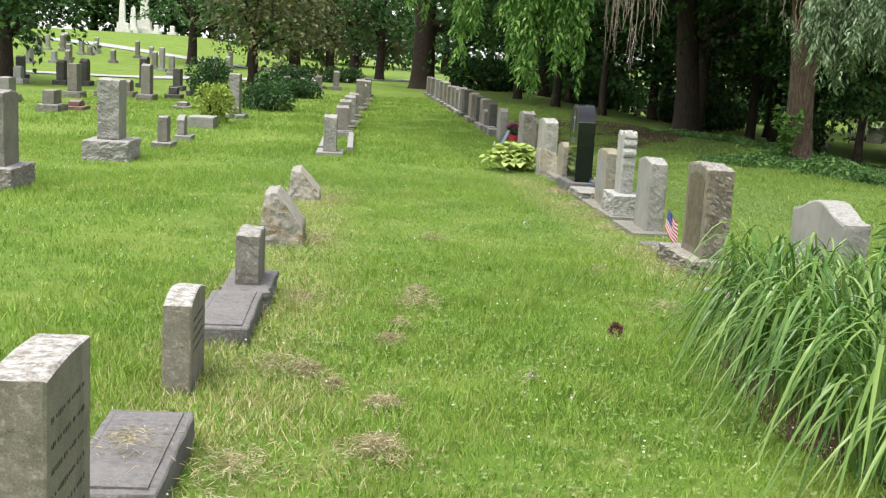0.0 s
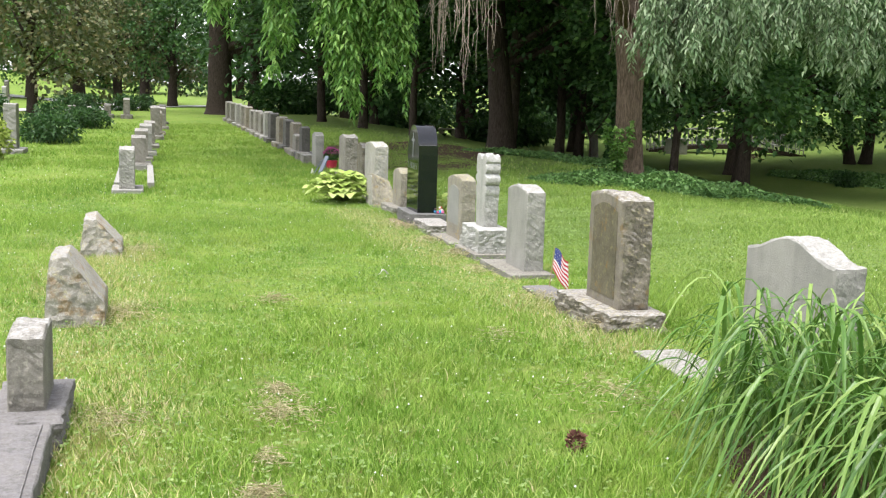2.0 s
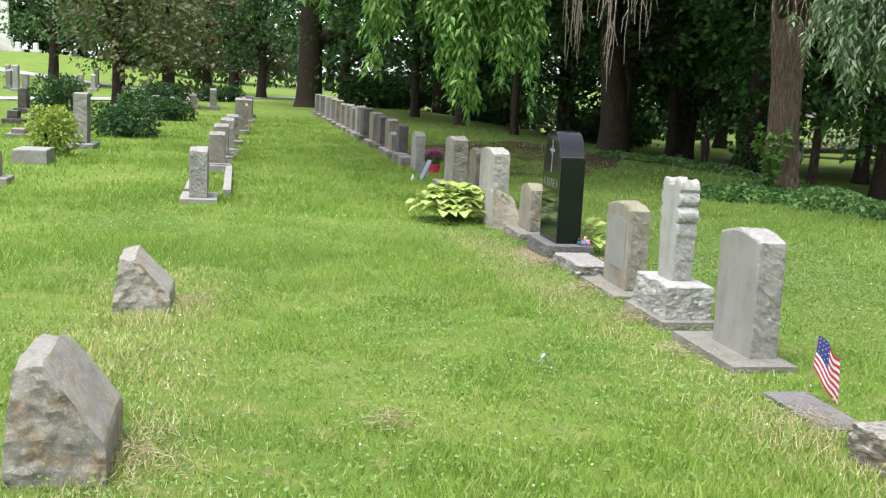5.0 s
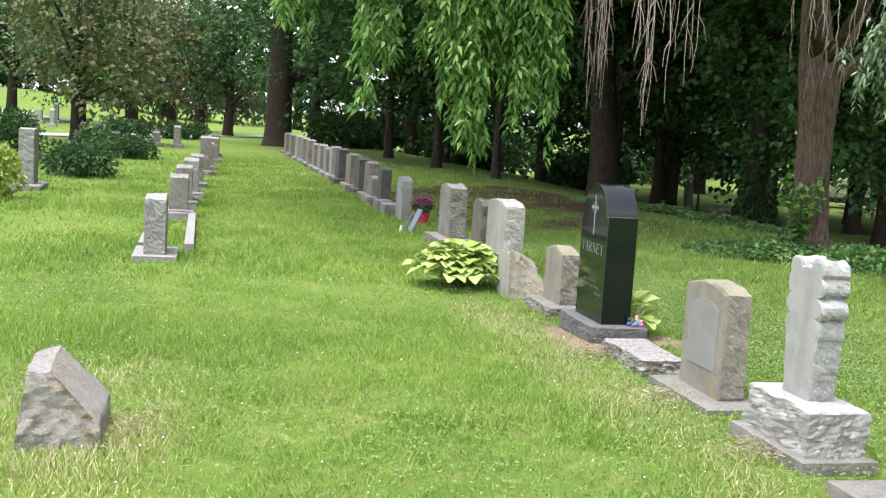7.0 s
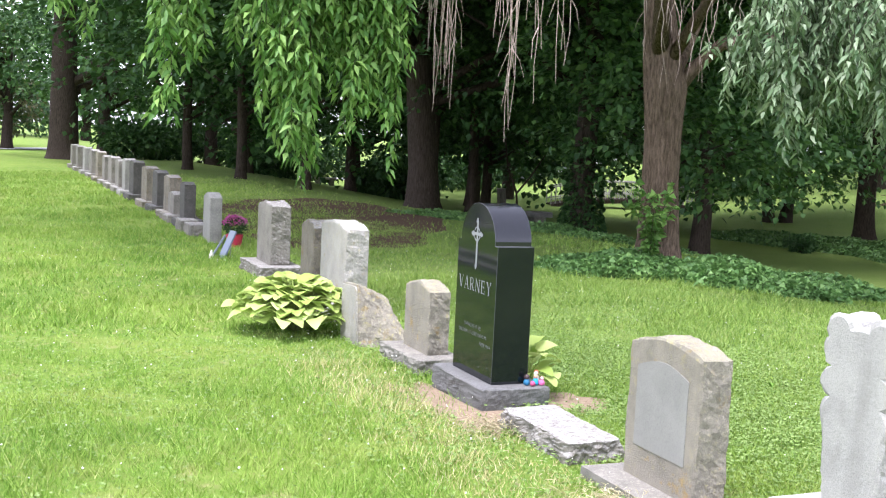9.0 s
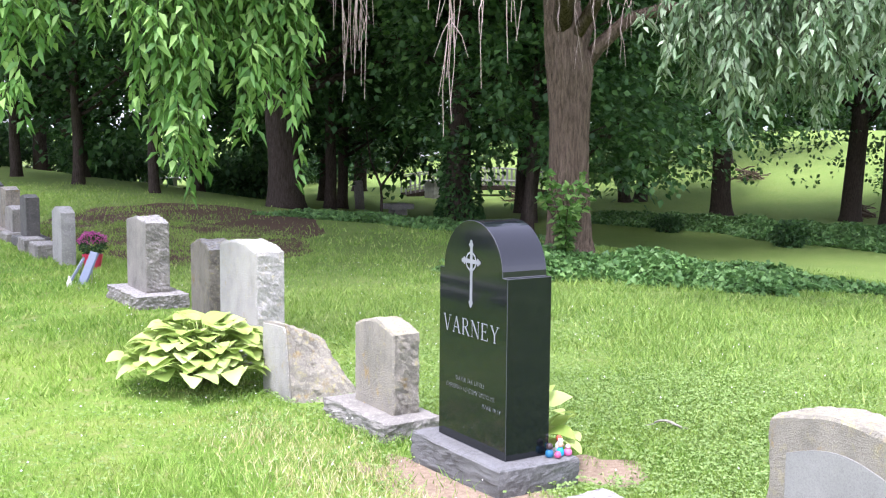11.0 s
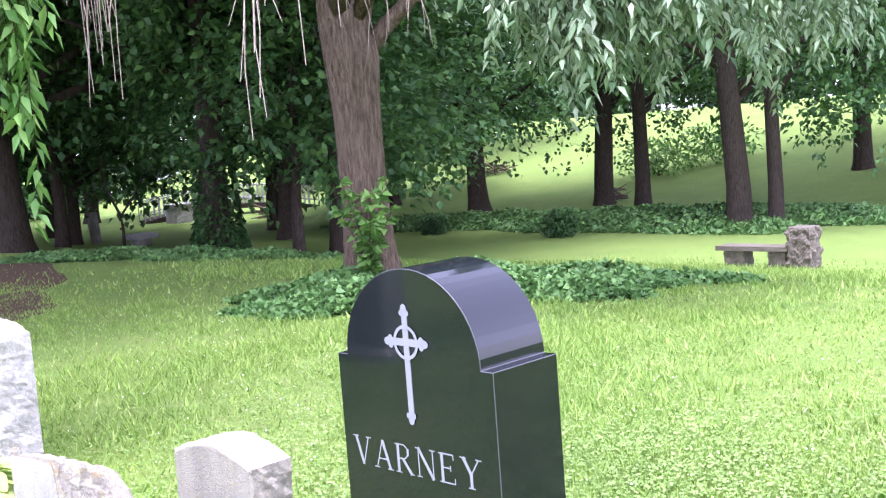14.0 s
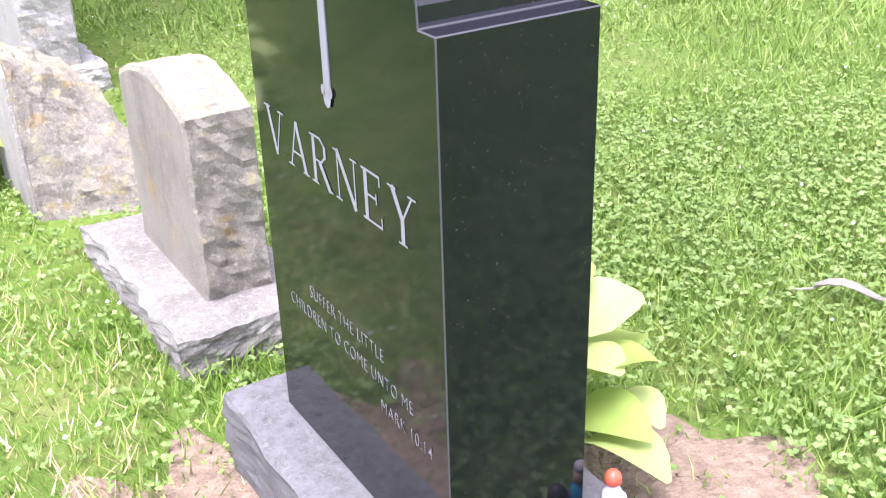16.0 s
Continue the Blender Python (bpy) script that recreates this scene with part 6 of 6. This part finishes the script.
# sapling by the weeping trunk and a tall weed among the lilies
def sapling(x, y, h, spread, leaf, mat, label, seed, n=260, name="sapling"):
    rng = np.random.default_rng(seed)
    t = thing(name, (x, y, gz(x, y)), label, "plant")
    P, D = [], []
    for k in range(6 if spread > 0.1 else 1):
        a = k * 1.05
        tip = Vector((spread * math.cos(a), spread * math.sin(a), h * (1 - 0.12 * (k % 3))))
        pts = [Vector((0, 0, -0.02)), Vector((tip.x * 0.25, tip.y * 0.25, tip.z * 0.5)), tip]
        part("stem", tube(bmesh.new(), pts, [0.008, 0.006, 0.002], 6), mat if spread <= 0.1 else BARK_DARK, t)
        kk = rng.uniform(0.15, 1, n // (6 if spread > 0.1 else 1))
        P.append(np.stack([np.interp(kk, [0, 0.5, 1], [q[i] for q in pts]) for i in range(3)], 1))
        D.append(np.stack([rng.normal(size=len(kk)), rng.normal(size=len(kk)), rng.normal(size=len(kk)) * 0.3 + 0.15], 1))
    v, f = leaves(np.concatenate(P), np.concatenate(D), leaf, leaf * (0.7 if spread > 0.1 else 0.22), 0.2, rng)
    np_part("foliage", v, f, mat, t)


sapling(9.75, 24.05, 1.35, 0.35, 0.14, LEAF_LIGHT, "bright green leafy sapling at the weeping trunk", 1, 330)
sapling(2.95, 5.65, 1.15, 0.02, 0.14, LEAF_LILY, "tall slender green weed rising among daylilies", 2, 34, "tall_weed")

# stone bench under the trees
gb = gz(21.85, 25.6)
t = thing("stone_bench", (21.85, 25.6, gb), "grey stone bench with rough block legs and an upright block", "bench")
part("seat", hewn_box(-0.25, 0.25, -0.7, 0.92, 0.36, 0.46, 0.008, 3), BENCH, t)
part("leg", hewn_box(-0.18, 0.18, 0.3, 0.75, -0.1, 0.36, 0.02, 4), BENCH, t)
part("leg", hewn_box(-0.18, 0.18, -0.62, -0.25, -0.1, 0.36, 0.02, 5), BENCH, t)
part("upright_block", hewn_box(-0.24, 0.24, -1.18, -0.72, -0.1, 0.86, 0.04, 6), BENCH, t)
t = thing("stone_stool", (22.8, 52.4, gz(22.8, 52.4)), "low weathered stone seat under the trees", "bench")
part("seat", hewn_box(-0.52, 0.52, -0.45, 0.45, 0.25, 0.47, 0.02, 7), PALE, t)
part("foot", hewn_box(-0.28, 0.28, -0.28, 0.28, -0.1, 0.25, 0.02, 8), GREY, t)
t = thing("stone_post", (23.0, 56.3, gz(23.0, 56.3)), "slim leaning stone post in the wood", "post", ry=-5)
part("shaft", hewn_box(-0.15, 0.15, -0.15, 0.15, -0.1, 1.3, 0.02, 9), GREY, t)

t = thing("box_tomb", (31.5, 63.6, gz(31.5, 63.6)), "pale weathered box-shaped stone monument beyond the trees", "monument")
part("body", hewn_box(-0.5, 0.5, -0.5, 0.5, -0.1, 0.86, 0.02, 11, 0.12), PALE, t)
part("cap", hewn_box(-0.58, 0.58, -0.58, 0.58, 0.86, 0.98, 0.01, 12, 0.12), PALE, t)
t = thing("stone_bench", (20.7, 77.8, gz(20.7, 77.8)), "low pale stone bench deep in the wood", "bench")
part("seat", hewn_box(-0.7, 0.7, -0.25, 0.25, 0.36, 0.48, 0.01, 13, 0.12), PALE, t)
for dx in (-0.45, 0.45):
    part("leg", hewn_box(dx - 0.12, dx + 0.12, -0.2, 0.2, -0.1, 0.36, 0.015, 14, 0.12), PALE, t)


def brush_pile(x, y, r, h, n, seed, label):
    """Cut branches thrown on a heap."""
    t = thing("brush_pile", (x, y, gz(x, y)), label, "brush pile")
    rr = random.Random(seed)
    for _ in range(n):
        a, q = rr.uniform(0, 6.283), r * rr.random()
        o = Vector((math.cos(a) * q * 0.6, math.sin(a) * q * 0.6, rr.uniform(0.02, h * (1 - 0.6 * q / r))))
        d = Vector((rr.uniform(-1, 1), rr.uniform(-1, 1), rr.uniform(-0.25, 0.35))).normalized() * r * rr.uniform(0.4, 0.8)
        mid = o + Vector((rr.uniform(-0.05, 0.05), rr.uniform(-0.05, 0.05), 0.05))
        lo = o - d
        lo.z = max(lo.z, 0.0)
        w = rr.uniform(0.02, 0.055)
        part("branch", tube(bmesh.new(), [lo, mid, o + d], [w, w * 0.8, w * 0.35], 6), BARK, t)


brush_pile(39.7, 42.4, 0.95, 0.7, 26, 1, "heap of cut brown branches under the trees")
brush_pile(47.8, 56.1, 1.3, 0.9, 26, 2, "heap of cut brown branches on the far lawn")
brush_pile(33.9, 59.5, 1.0, 0.5, 20, 3, "low pile of fallen branches on the ivy bank")

# footbridge with white railing
b0, b1 = Vector((31.0, 66.5, 0)), Vector((40.0, 63.2, 0))
t = thing("footbridge", (*((b0 + b1) / 2)[:2], gz(35.5, 65)), "low arched footbridge with weathered white picket railing", "bridge", rz=math.degrees(math.atan2(b1.y - b0.y, b1.x - b0.x)))
WOOD_W = plain("weathered_white_paint", (0.3, 0.295, 0.275), 0.8)
span = (b1 - b0).length
arc = lambda u: 0.5 * (1 - u * u)
for side in (-0.9, 0.9):
    for lift in (0.25, 0.95):
        part("rail", tube(bmesh.new(), [(u * span / 2, side, 0.15 + lift + arc(u)) for u in [i / 8 - 1 for i in range(17)]], [0.035] * 17, 6), WOOD_W, t)
    for i in range(37):
        u = i / 18 - 1
        part("picket", box(bmesh.new(), u * span / 2 - 0.03, u * span / 2 + 0.03, side - 0.015, side + 0.015, 0.12 + arc(u), 1.15 + arc(u)), WOOD_W, t)
bm = bmesh.new()
rows = [[bm.verts.new((u * span / 2, s, z + arc(u) + 0.1)) for s, z in ((-1, 0), (1, 0), (1, -0.25), (-1, -0.25))] for u in [i / 10 - 1 for i in range(21)]]
for a, b in zip(rows, rows[1:]):
    for k in range(4):
        bm.faces.new((a[k], a[(k + 1) % 4], b[(k + 1) % 4], b[k]))
part("deck", bm, BARK_DARK, t)
